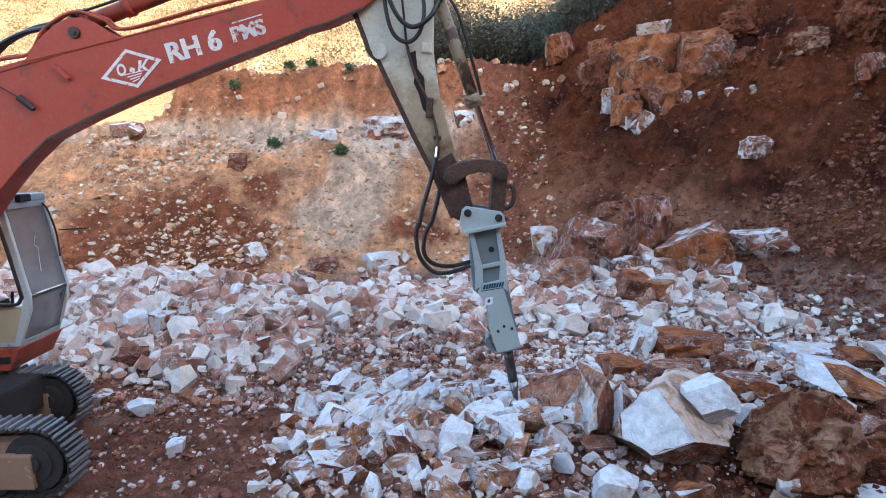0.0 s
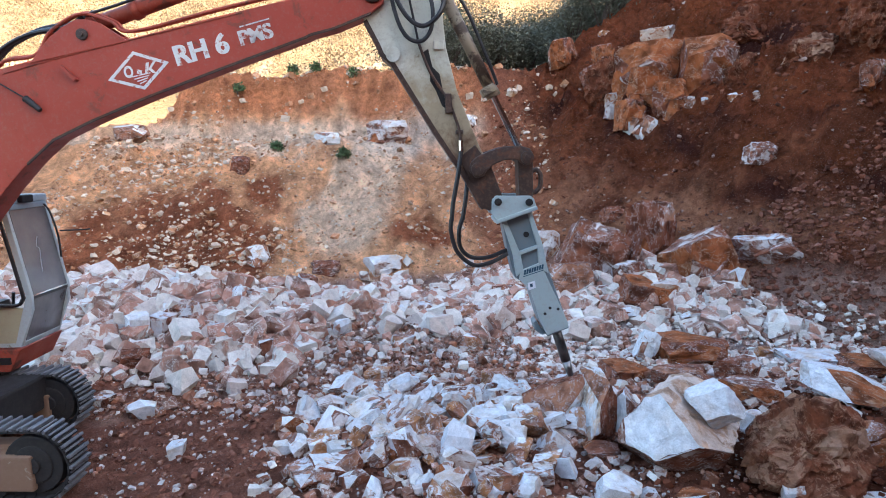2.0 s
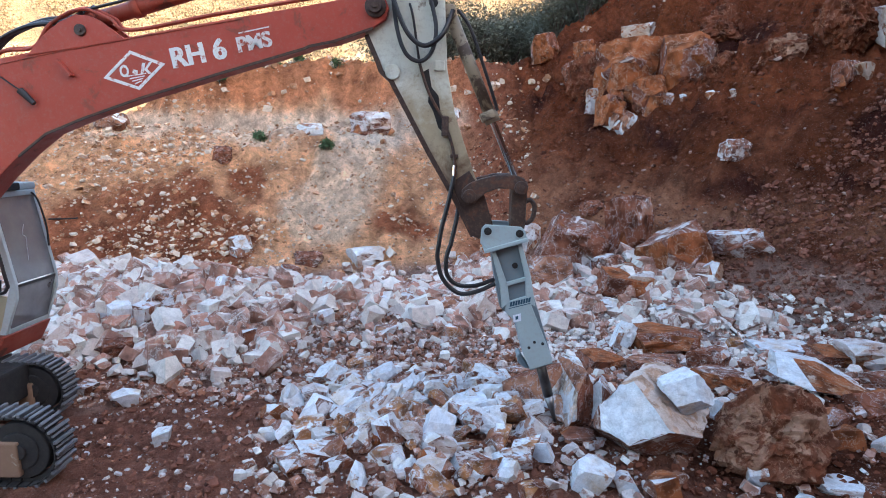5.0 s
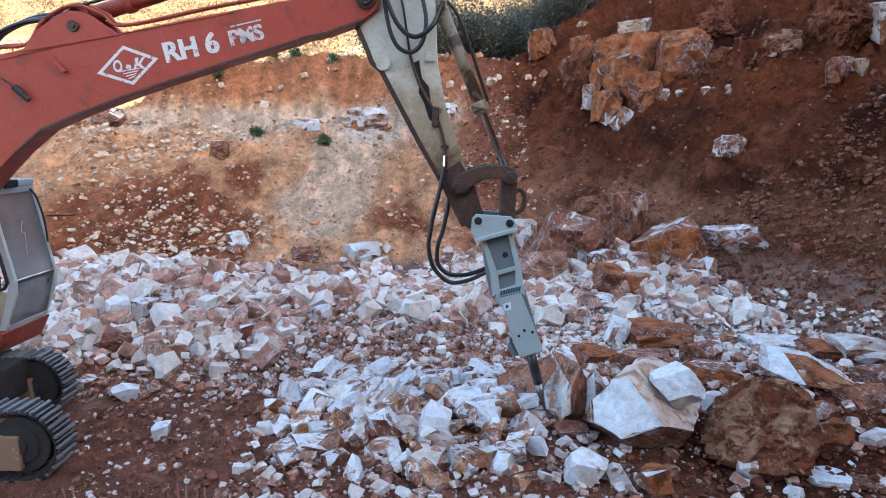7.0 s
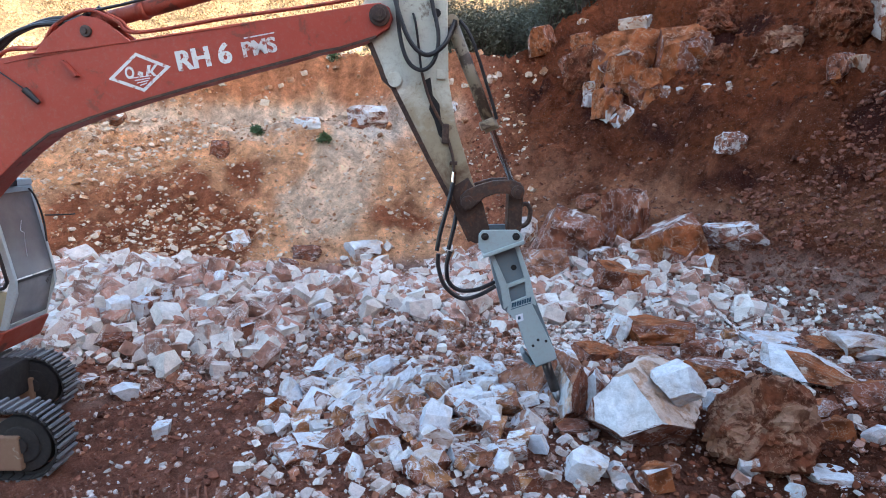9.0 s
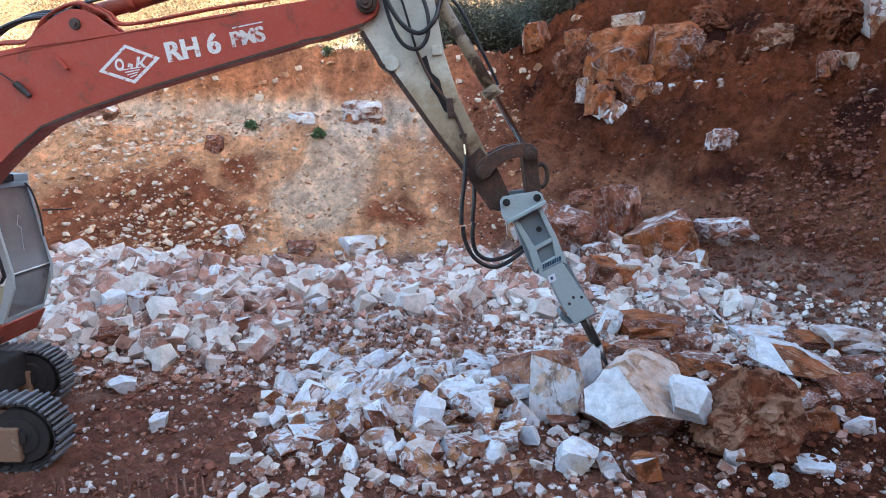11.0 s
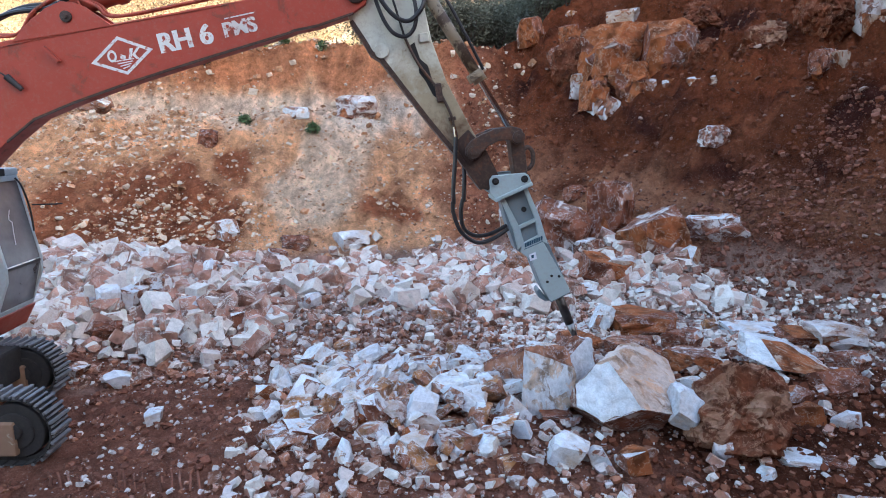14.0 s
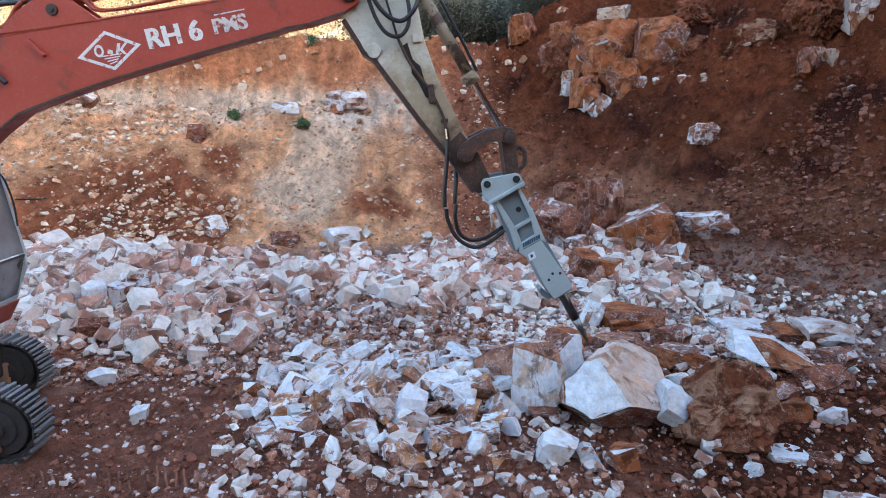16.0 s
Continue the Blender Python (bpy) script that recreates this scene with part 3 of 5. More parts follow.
    part("lower_pane", w2, GLASS, cab, "scratched lower pane")
    crack = [(0.1, 0.82, 2.92), (0.126, 0.74, 2.78), (0.13, 0.8, 2.74), (0.156, 0.76, 2.6), (0.19, 0.72, 2.4)]
    part("crack", tube([(x + 0.008, y, z) for x, y, z in crack], 0.004, None, 5, 2), STICKER, cab, "pale crack across the windscreen")
    part("wiper", tube([(0.08, far - 0.15, 3.38), (0.13, far - 0.1, 3.25), (0.2, far - 0.08, 2.9), (0.24, far - 0.12, 2.55)], 0.014), RUBBER, cab)
    part("mirror_arm", tube([(0.2, far - 0.02, 2.95), (0.5, far + 0.05, 2.95), (0.62, far + 0.05, 2.96)], 0.012), RUBBER, cab)
    part("roof_lamp", box(0.0, 0.12, near + 0.25, near + 0.5, 3.43, 3.54, 0.02), TRACK_DARK, cab)
    part("seat", box(-1.0, -0.5, 0.55, 1.0, 1.36, 1.95, 0.06), RUBBER, cab)
    part("control_lever", tube([(-0.25, 0.62, 1.4), (-0.22, 0.62, 1.9), (-0.18, 0.6, 2.12)], 0.022), RUBBER, cab)

    # boom: box girder with a hump for the cylinder lug
    top = [(-0.9, 1.6), (-0.85, 2.4), (-0.5, 3.5), (0.05, 4.5), (0.52, 4.97), (0.8, 5.12), (1.22, 5.2), (2.45, 5.37), (3.62, 5.57),
           (4.72, 5.74), (5.42, 5.86), (5.55, 5.87), (5.66, 5.82), (5.7, 5.7), (5.66, 5.58)]
    bottom = [(5.5, 5.48), (5.02, 5.33), (4.72, 5.275), (4.65, 5.245), (3.58, 4.95), (2.58, 4.66), (1.85, 4.42), (1.33, 4.22), (0.95, 3.94), (0.6, 3.62), (0.2, 3.2), (-0.1, 2.7), (-0.3, 2.0), (-0.45, 1.5), (-0.6, 1.42), (-0.8, 1.45)]
    bm = prism(shifted(top + bottom, FOOT), -0.25, 0.13, 0.012)
    boom = moving["boom"] = part("boom", bm, RED, root, "faded red box-section boom")
    hump_poly = [(1.2, 5.16), (1.46, 5.42), (1.66, 5.56), (1.86, 5.645), (2.02, 5.63), (2.14, 5.58), (2.46, 5.34)]
    hb = prism(shifted(hump_poly, FOOT), -0.262, -0.2, 0.01)
    prism(shifted(hump_poly, FOOT), 0.08, 0.142, 0.01, hb)
    part("lug_plate", hb, RED, boom, "red lug plates on the boom")
    # bottom flange and seam
    low_edge = bottom[:9]
    fl = prism(shifted([(x, z + 0.004) for x, z in low_edge] + [(x, z - 0.024) for x, z in low_edge[::-1]], FOOT), -0.268, -0.235)
    part("bottom_flange", fl, GREASE, boom, "grimy dark bottom flange")
    seam = tube([(0.85 - FOOT[0], -0.252, 5.06 - FOOT[1]), (1.4 - FOOT[0], -0.252, 5.17 - FOOT[1]), (2.5 - FOOT[0], -0.252, 5.36 - FOOT[1]), (3.9 - FOOT[0], -0.252, 5.585 - FOOT[1])], 0.008, None, 6, 3)
    part("weld_seam", seam, DARK_RED, boom)
    pb = pin_head(1.91 - FOOT[0], 5.46 - FOOT[1], 0.07, -0.27, bmesh.new(), 0.02)
    part("lug_pin", pb, GREASE, boom, "dark steel pin")
    jp = pin_head(5.54 - FOOT[0], 5.72 - FOOT[1], 0.085, -0.29, bmesh.new(), 0.06)
    disc(5.54 - FOOT[0], 5.72 - FOOT[1], 0.13, -0.29, -0.24, jp, 24, 0.01)
    part("joint_pin", jp, GREASE, boom, "dark greased pin at the boom end")
    part("handle", prism(shifted([(1.57, 5.09), (1.61, 5.11), (1.78, 4.92), (1.74, 4.9)], FOOT), -0.32, -0.25, 0.01), RED, boom)
    wk = tube([(0.75 - FOOT[0], -0.275, 4.98 - FOOT[1]), (0.95 - FOOT[0], -0.28, 4.84 - FOOT[1]), (1.12 - FOOT[0], -0.28, 4.72 - FOOT[1])], 0.009)
    rod((1.1 - FOOT[0], -0.3, 4.74 - FOOT[1]), (1.26 - FOOT[0], -0.3, 4.58 - FOOT[1]), 0.045, 0.03, wk)
    part("work_lamp", wk, RUBBER, boom, "small black lamp on a cable")
    # painted marks
    dia = [(2.13, 4.89), (2.49, 5.22), (2.92, 5.06), (2.57, 4.745)]
    cen = (2.525, 4.98)
    db = bmesh.new()
    for i in range(4):
        a, c = dia[i], dia[(i + 1) % 4]
        s = 0.82
        prism(shifted([a, c, (cen[0] + (c[0] - cen[0]) * s, cen[1] + (c[1] - cen[1]) * s), (cen[0] + (a[0] - cen[0]) * s, cen[1] + (a[1] - cen[1]) * s)], FOOT), -0.254, -0.25, 0, db)
    # shapes inside the sign: ring, knot, fork, underlines
    for cx, cz, rx, rz in ((2.40, 4.975, 0.058, 0.075),):
        ring = [(cx + rx * math.cos(i * math.pi / 10), cz + rz * math.sin(i * math.pi / 10)) for i in range(20)]
        for i in range(20):
            a, c = ring[i], ring[(i + 1) % 20]
            k = 0.58
            prism(shifted([a, c, (cx + (c[0] - cx) * k, cz + (c[1] - cz) * k), (cx + (a[0] - cx) * k, cz + (a[1] - cz) * k)], FOOT), -0.254, -0.25, 0, db)
    prism(shifted([(2.5, 4.95), (2.56, 4.93), (2.57, 4.98), (2.51, 5.0)], FOOT), -0.254, -0.25, 0, db)
    prism(shifted([(2.6, 4.93), (2.64, 4.935), (2.67, 5.075), (2.63, 5.07)], FOOT), -0.254, -0.25, 0, db)
    prism(shifted([(2.65, 4.99), (2.72, 5.08), (2.76, 5.085), (2.69, 5.0), (2.74, 4.945), (2.7, 4.94)], FOOT), -0.254, -0.25, 0, db)
    for i in range(4):
        z = 4.905 - 0.03 * i
        prism(shifted([(2.43 + 0.03 * i, z), (2.67 - 0.02 * i, z + 0.035), (2.67 - 0.02 * i, z + 0.048), (2.43 + 0.03 * i, z + 0.013)], FOOT), -0.254, -0.25, 0, db)
    part("sign_plate", db, LETTER, boom, "white painted diamond sign")
    tb = lettering("RH 6", 0.335)
    bmesh.ops.rotate(tb, verts=tb.verts[:], matrix=Matrix.Rotation(radians(-10.5), 3, "Y"))
    part("lettering", moved(tb, 3.0 - FOOT[0], -0.254, 5.005 - FOOT[1]), LETTER, boom, "white painted letters")
    tb = lettering("PMS", 0.25)
    bmesh.ops.rotate(tb, verts=tb.verts[:], matrix=Matrix.Rotation(radians(-11), 3, "Y"))
    prism([(0.02, 0.22), (0.4, 0.295), (0.4, 0.31), (0.02, 0.235)], 0, 0.004, 0, tb)
    part("lettering", moved(tb, 3.83 - FOOT[0], -0.255, 5.19 - FOOT[1]), LETTER_WORN, boom, "half-worn white letters")
    # pipes on the boom and the arm cylinder above it
    for k, y in enumerate((-0.19, -0.1)):
        pipe = [(0.4, 4.75 + 0.05 * k), (0.78, 5.19 + 0.04 * k), (1.25, 5.27 + 0.03 * k), (1.5, 5.55 + 0.03 * k), (1.9, 5.72 + 0.03 * k), (2.25, 5.6 + 0.03 * k), (2.5, 5.47 + 0.02 * k), (3.6, 5.66 + 0.02 * k), (4.7, 5.83 + 0.02 * k), (5.2, 5.92 + 0.02 * k)]
        part("pipe", tube([(x - FOOT[0], y, z - FOOT[1]) for x, z in pipe], 0.022), DARK_RED, boom, "grimy red hydraulic pipe")
    hs = [(0.1, 4.6), (0.45, 5.05), (0.8, 5.36), (1.2, 5.53), (1.65, 5.58), (1.9, 5.7)]
    for y, dz in ((-0.15, 0.0), (0.02, 0.06), (0.12, 0.12)):
        part("boom_hose", tube([(x - FOOT[0], y, z + dz - FOOT[1]) for x, z in hs], 0.03), RUBBER, boom, "black hydraulic hose")
    cyl = rod((1.95 - FOOT[0], 0, 5.62 - FOOT[1]), (3.62 - FOOT[0], 0, 6.08 - FOOT[1]), 0.1, None, None, 20)
    rod((3.5 - FOOT[0], 0, 6.045 - FOOT[1]), (3.66 - FOOT[0], 0, 6.09 - FOOT[1]), 0.12, None, cyl, 20)
    rod((2.45 - FOOT[0], 0, 5.757 - FOOT[1]), (2.55 - FOOT[0], 0, 5.785 - FOOT[1]), 0.118, None, cyl, 20)
    disc(1.93 - FOOT[0], 5.61 - FOOT[1], 0.1, -0.12, 0.12, cyl, 18, 0.01)
    arm_cyl = part("arm_cylinder", cyl, DARK_RED, boom, "dark red hydraulic cylinder", True)
    part("piston_rod", rod((3.6 - FOOT[0], 0, 6.075 - FOOT[1]), (5.2 - FOOT[0], 0, 6.52 - FOOT[1]), 0.05, None, None, 16), CHROME, arm_cyl, "", True)
    part("cylinder_pipe", tube([(1.9 - FOOT[0], -0.13, 5.72 - FOOT[1]), (2.5 - FOOT[0], -0.12, 5.86 - FOOT[1]), (3.5 - FOOT[0], -0.12, 6.14 - FOOT[1])], 0.018), RUBBER, arm_cyl)

    # stick
    left = [(5.3, 5.85), (5.36, 5.52), (5.41, 5.4), (5.55, 5.1), (5.6, 4.97), (5.72, 4.87), (6.22, 3.98), (6.56, 3.42), (6.82, 2.93)]
    right = [(6.9, 2.9), (7.02, 2.93), (7.1, 3.04), (7.06, 3.16), (6.97, 3.44), (6.82, 3.72), (6.55, 4.46), (6.43, 5.03), (6.38, 5.84), (6.34, 6.5), (6.1, 6.85), (5.8, 6.7)]
    sb = prism(shifted(left + right, JOINT), -0.17, 0.17, 0.02)
    stick = moving["stick"] = part("stick", sb, CREAM, root, "worn cream stick streaked with rust")
    ed = prism(shifted([(x - 0.02, z - 0.012) for x, z in left[2:]] + [(x + 0.035, z + 0.016) for x, z in left[:1:-1]], JOINT), -0.185, 0.185)
    part("edge_plate", ed, GREASE, stick, "rusty dark edge plate")
    sl = prism(shifted([(6.52, 3.62), (6.75, 3.78), (6.96, 3.46), (7.08, 3.1), (7.03, 2.93), (6.9, 2.9), (6.82, 2.94)], JOINT), -0.182, 0.182, 0.012)
    oil = prism(shifted([(6.12, 4.98), (6.2, 5.02), (6.24, 4.8), (6.33, 4.7), (6.36, 4.5), (6.47, 4.36), (6.44, 4.22), (6.34, 4.3), (6.27, 4.5), (6.2, 4.62), (6.21, 4.74), (6.15, 4.82)], JOINT), -0.1735, -0.168)
    part("oil_stain", oil, TRACK_DARK, stick, "black oily streak along the feed pipe")
    part("nose", sl, GREASE, stick, "greasy rust-brown stick end")
    part("boss", disc(5.75 - JOINT[0], 4.97 - JOINT[1], 0.095, -0.215, -0.165, None, 20, 0.012), CREAM, stick)
    part("stop_block", box(6.27 - JOINT[0], 6.4 - JOINT[0], -0.205, -0.16, 5.0 - JOINT[1], 5.12 - JOINT[1], 0.015), CREAM, stick)
    # dark disc in place of an open hole, inner shade put into colour
    part("hole_disc", disc(6.24 - JOINT[0], 5.8 - JOINT[1], 0.055, -0.178, -0.165, None, 16), TRACK_DARK, stick)
    # hoses on the stick
    o = JOINT
    loops = [
        [(5.62, -0.2, 6.3), (5.78, -0.3, 5.75), (5.95, -0.33, 5.4), (6.15, -0.33, 5.27), (6.35, -0.3, 5.4), (6.45, -0.22, 5.62), (6.48, -0.2, 5.72)],
        [(5.72, -0.2, 6.1), (5.8, -0.26, 5.5), (5.92, -0.3, 5.18), (6.1, -0.31, 5.09), (6.24, -0.3, 5.22), (6.28, -0.27, 5.5), (6.2, -0.22, 5.85), (6.1, -0.2, 6.2)],
        [(5.95, -0.19, 5.78), (6.0, -0.22, 5.6), (6.08, -0.2, 5.1)],
    ]
    for l, r in zip(loops, (0.03, 0.027, 0.016)):
        part("hose", tube([(x - o[0], y, z - o[1]) for x, y, z in l], r), RUBBER, stick, "black hydraulic hose")
    feed = [(6.08, -0.19, 5.1), (6.2, -0.185, 4.75), (6.4, -0.185, 4.4), (6.5, -0.19, 4.15), (6.55, -0.2, 3.95), (6.56, -0.22, 3.7)]
    part("feed_pipe", tube([(x - o[0], y, z - o[1]) for x, y, z in feed], 0.02), GREASE, stick, "dark feed pipe with clamps")
    fit = rod((6.562 - o[0], -0.21, 3.84 - o[1]), (6.56 - o[0], -0.22, 3.7 - o[1]), 0.032)
    part("hose_fitting", fit, CHROME, stick, "bright hose fitting")
    part("clamp", box(6.38 - o[0], 6.47 - o[0], -0.215, -0.16, 4.2 - o[1], 4.45 - o[1], 0.015), GREASE, stick)
    part("clamp", box(6.5 - o[0], 6.6 - o[0], -0.215, -0.16, 3.93 - o[1], 3.98 - o[1], 0.01), GREASE, stick)
    drop = [[(6.56, -0.22, 3.72), (6.5, -0.26, 3.4), (6.42, -0.29, 3.05), (6.385, -0.3, 2.8)], [(6.63, -0.05, 3.3), (6.6, -0.12, 3.1), (6.54, -0.15, 2.8)]]
    for l in drop:
        part("drop_hose", tube([(x - o[0], y, z - o[1]) for x, y, z in l], 0.03), RUBBER, stick, "black breaker hose")

    # bucket cylinder: barrel on the stick, rod on the link
    L = math.hypot(7.412 - CYL[0], 3.585 - CYL[1])
    bb = rod((0.05, 0, 0), (L * 0.58, 0, 0), 0.082, 0.078, None, 20)
    rod((L * 0.56, 0, 0), (L * 0.62, 0, 0), 0.1, None, bb, 20)
    disc(0, 0, 0.09, -0.12, 0.12, bb, 18, 0.01)
    box(L * 0.55, L * 0.6, -0.12, 0.12, -0.13, 0.06, 0.02, bb)
    barrel = moving["barrel"] = part("bucket_cylinder", bb, BARREL, root, "grimy brown cylinder barrel", True)
    part("cylinder_pipe", tube([(0.02, -0.1, 0.1), (0.3, -0.1, 0.16), (L * 0.4, -0.1, 0.13), (L * 0.57, -0.08, 0.1)], 0.022), RUBBER, barrel)
    rb = rod((0.04, 0, 0), (L * 0.8, 0, 0), 0.042, None, None, 18)
    disc(0, 0, 0.085, -0.08, 0.08, rb, 18, 0.01)
    moving["rod"] = part("cylinder_rod", rb, CHROME, root, "bright piston rod", True)

    # curved link from stick to cylinder eye, and the bar down to the breaker
    lp = [(-0.1, -0.03), (-0.09, 0.08), (0.0, 0.16), (0.14, 0.22), (0.35, 0.275), (0.58, 0.275), (0.7, 0.23), (0.75, 0.13), (0.7, 0.03), (0.62, 0.02), (0.52, 0.1), (0.36, 0.1), (0.22, 0.05), (0.12, -0.03), (0.07, -0.1), (-0.03, -0.11)]
    lb = prism(lp, -0.28, -0.2, 0.015)
    prism(lp, 0.2, 0.28, 0.015, lb)
    pin_head(0, 0, 0.085, -0.28, lb, 0.05)
    pin_head(0.653, 0.118, 0.085, -0.28, lb, 0.05)
    disc(0.653, 0.118, 0.05, -0.25, 0.25, lb, 16)
    moving["link"] = part("link", lb, GREASE, root, "greasy rust-brown curved link")
    nb = prism([(-0.1, 0.06), (-0.1, -ROD_LEN + 0.1), (-0.07, -ROD_LEN - 0.06), (0.06, -ROD_LEN - 0.06), (0.09, -ROD_LEN + 0.1), (0.1, 0.06), (0.0, 0.11)], -0.17, 0.17, 0.02)
    hook = tube([(0.07, -0.1, -0.2), (0.15, -0.1, -0.17), (0.205, -0.1, -0.25), (0.19, -0.1, -0.4), (0.12, -0.1, -0.47), (0.08, -0.1, -0.45)], 0.032)
    link_bar = moving["bar"] = part("link_bar", nb, GREASE, root, "rust-brown link bar")
    part("lifting_hook", hook, GREASE, link_bar, "dark lifting hook")

    # breaker: bracket, housing, chisel
    h = NOSE
    head = [(6.92, 2.86), (6.93, 3.05), (6.98, 3.105), (7.44, 3.085), (7.49, 3.04), (7.53, 2.9), (7.05, 2.74)]
    left_edge = [(7.07, 2.75), (7.13, 2.4), (7.22, 1.98), (7.3, 1.92), (7.43, 1.8), (7.55, 1.36), (7.65, 1.15)]
    right_edge = [(7.94, 1.25), (7.94, 1.32), (7.57, 2.43), (7.45, 2.86)]
    hb2 = prism(shifted(left_edge + right_edge, h), -0.18, 0.18, 0.015)
    breaker = moving["breaker"] = part("breaker", hb2, GREY_DARK, root, "dark blue-grey hydraulic breaker housing")
    for y0 in (-0.29, 0.25):
        part("bracket_plate", prism(shifted(head, h), y0, y0 + 0.04, 0.012), GREY, breaker, "blue-grey bracket plate")
    plate = prism(shifted([(6.98, 2.73), (7.53, 2.9), (7.52, 2.95), (6.97, 2.78)], h), -0.33, 0.33, 0.012)
    part("base_plate", plate, GREY, breaker)
    for y0, y1 in ((-0.24, -0.18), (0.18, 0.24)):
        part("side_plate", prism(shifted([(7.3, 2.07), (7.57, 2.17), (7.94, 1.32), (7.94, 1.25), (7.65, 1.15), (7.55, 1.36), (7.43, 1.8), (7.28, 1.95)], h), y0, y1, 0.012), GREY, breaker, "blue-grey side plate")
        part("rib", prism(shifted([(7.07, 2.75), (7.12, 2.77), (7.3, 2.31), (7.34, 2.08), (7.24, 1.99), (7.2, 2.3)], h), y0, y1, 0.01), GREY, breaker, "blue-grey rib")
        part("rib", prism(shifted([(7.41, 2.85), (7.46, 2.87), (7.6, 2.43), (7.68, 2.02), (7.55, 2.1), (7.53, 2.4)], h), y0, y1, 0.01), GREY, breaker, "blue-grey rib")
        part("cross_rib", prism(shifted([(7.26, 2.33), (7.54, 2.42), (7.54, 2.37), (7.27, 2.28)], h), y0, y1, 0.008), GREY, breaker, "blue-grey rib")
    for x, z in ((7.01, 3.02), (7.42, 3.0)):
        pk = pin_head(x - h[0], z - h[1], 0.05, -0.29, bmesh.new(), 0.03)
        rod((x - h[0], -0.25, z - h[1]), (x - h[0], 0.25, z - h[1]), 0.05, None, pk)
        part("pin", pk, TRACK_DARK, breaker, "dark steel pin")
    # dark disc for the opening in the housing, its inner shade painted on
    part("port_disc", disc(7.39 - h[0], 2.56 - h[1], 0.038, -0.2, -0.178, None, 14), TRACK_DARK, breaker)
    for x, z in ((7.62, 1.46), (7.69, 1.54), (7.8, 1.52)):
        part("bolt", disc(x - h[0], z - h[1], 0.02, -0.255, -0.235, None, 8), TRACK_DARK, breaker)
    mark = bmesh.new()
    for i in range(8):
        x, z = 7.34 + 0.034 * i, 2.015 + 0.0095 * i
        prism(shifted([(x, z), (x + 0.027, z + 0.006), (x + 0.034, z + 0.07), (x + 0.008, z + 0.063)], h), -0.243, -0.239, 0, mark)
    prism(shifted([(7.33, 1.985), (7.61, 2.065), (7.61, 2.075), (7.33, 1.995)], h), -0.243, -0.239, 0, mark)
    part("painted_mark", mark, BLUE, breaker, "row of dark blue painted bars")
    part("sticker", prism(shifted([(7.39, 1.9), (7.49, 1.93), (7.5, 1.83), (7.4, 1.8)], h), -0.244, -0.239), STICKER, breaker, "small white sticker")
    part("sticker_mark", prism(shifted([(7.42, 1.885), (7.455, 1.895), (7.46, 1.85), (7.425, 1.84)], h), -0.248, -0.243), BLUE, breaker)
    foot = prism(shifted([(7.52, 1.34), (7.6, 1.2), (7.66, 1.13), (7.6, 1.12), (7.5, 1.2), (7.48, 1.3)], h), -0.12, 0.12, 0.015)
    prism(shifted([(7.64, 1.17), (7.95, 1.27), (7.96, 1.23), (7.66, 1.12)], h), -0.2, 0.2, 0.01, foot)
    part("lower_collar", foot, GREY_DARK, breaker)
    ch = rod((7.80 - h[0], 0, 1.22 - h[1]), (7.96 - h[0], 0, 0.69 - h[1]), 0.07, None, None, 18)
    part("chisel", ch, CHISEL, breaker, "dark steel chisel", True)
    ct = rod((7.958 - h[0], 0, 0.697 - h[1]), (8.075 - h[0], 0, 0.3 - h[1]), 0.07, 0.018, None, 18)
    part("chisel_tip", ct, TIP, breaker, "bright worn chisel tip", True)
    hose2 = [[(6.385, -0.3, 2.82), (6.375, -0.3, 2.65), (6.45, -0.3, 2.38), (6.66, -0.27, 2.19), (6.9, -0.2, 2.2), (7.14, -0.14, 2.3)],
             [(6.545, -0.15, 2.82), (6.49, -0.17, 2.65), (6.5, -0.18, 2.42), (6.64, -0.17, 2.28), (6.88, -0.12, 2.26), (7.14, -0.06, 2.34)]]
    for l in hose2:
        part("breaker_hose", tube([(x - h[0], y, z - h[1]) for x, y, z in l], 0.03), RUBBER, breaker, "black breaker hose")
    return moving


MOVING = build_excavator()


# ---------------------------------------------------------------- stones
def unit_box(b):
    """Stretches a shape until it fills a box 1 m wide."""
    lo = [min(v.co[i] for v in b.verts) for i in range(3)]
    hi = [max(v.co[i] for v in b.verts) for i in range(3)]
    for v in b.verts:
        v.co = Vector([(v.co[i] - (lo[i] + hi[i]) / 2) / (hi[i] - lo[i]) for i in range(3)])
    return b


def cleave(planes, skin):
    """A block split out of a cube: each plane (normal, distance, slot) chops a corner off and leaves a face of that material slot."""
    b = bmesh.new()
    bmesh.ops.create_cube(b, size=1.0)
    normals = []
    for n, k, slot in planes:
        n = Vector(n).normalized()
        bmesh.ops.bisect_plane(b, geom=b.verts[:] + b.edges[:] + b.faces[:], plane_co=n * k, plane_no=n, clear_outer=True)
        points = [v.co.copy() for v in b.verts]
        b.free()
        b = bmesh.new()
        for p in points:
            b.verts.new(p)
        bmesh.ops.remove_doubles(b, verts=b.verts[:], dist=0.012)
        bmesh.ops.convex_hull(b, input=b.verts[:])
        for v in [v for v in b.verts if not v.link_faces]:
            b.verts.remove(v)
        normals.append((n, slot))
    bmesh.ops.dissolve_limit(b, angle_limit=radians(2.5), verts=b.verts[:], edges=b.edges[:])
    bmesh.ops.recalc_face_normals(b, faces=b.faces[:])
    for f in b.faces:
        f.normal_update()
        best = max(normals, key=lambda e: e[0].dot(f.normal))
        f.material_index = best[1] if best[0].dot(f.normal) > 0.97 else skin
    return b


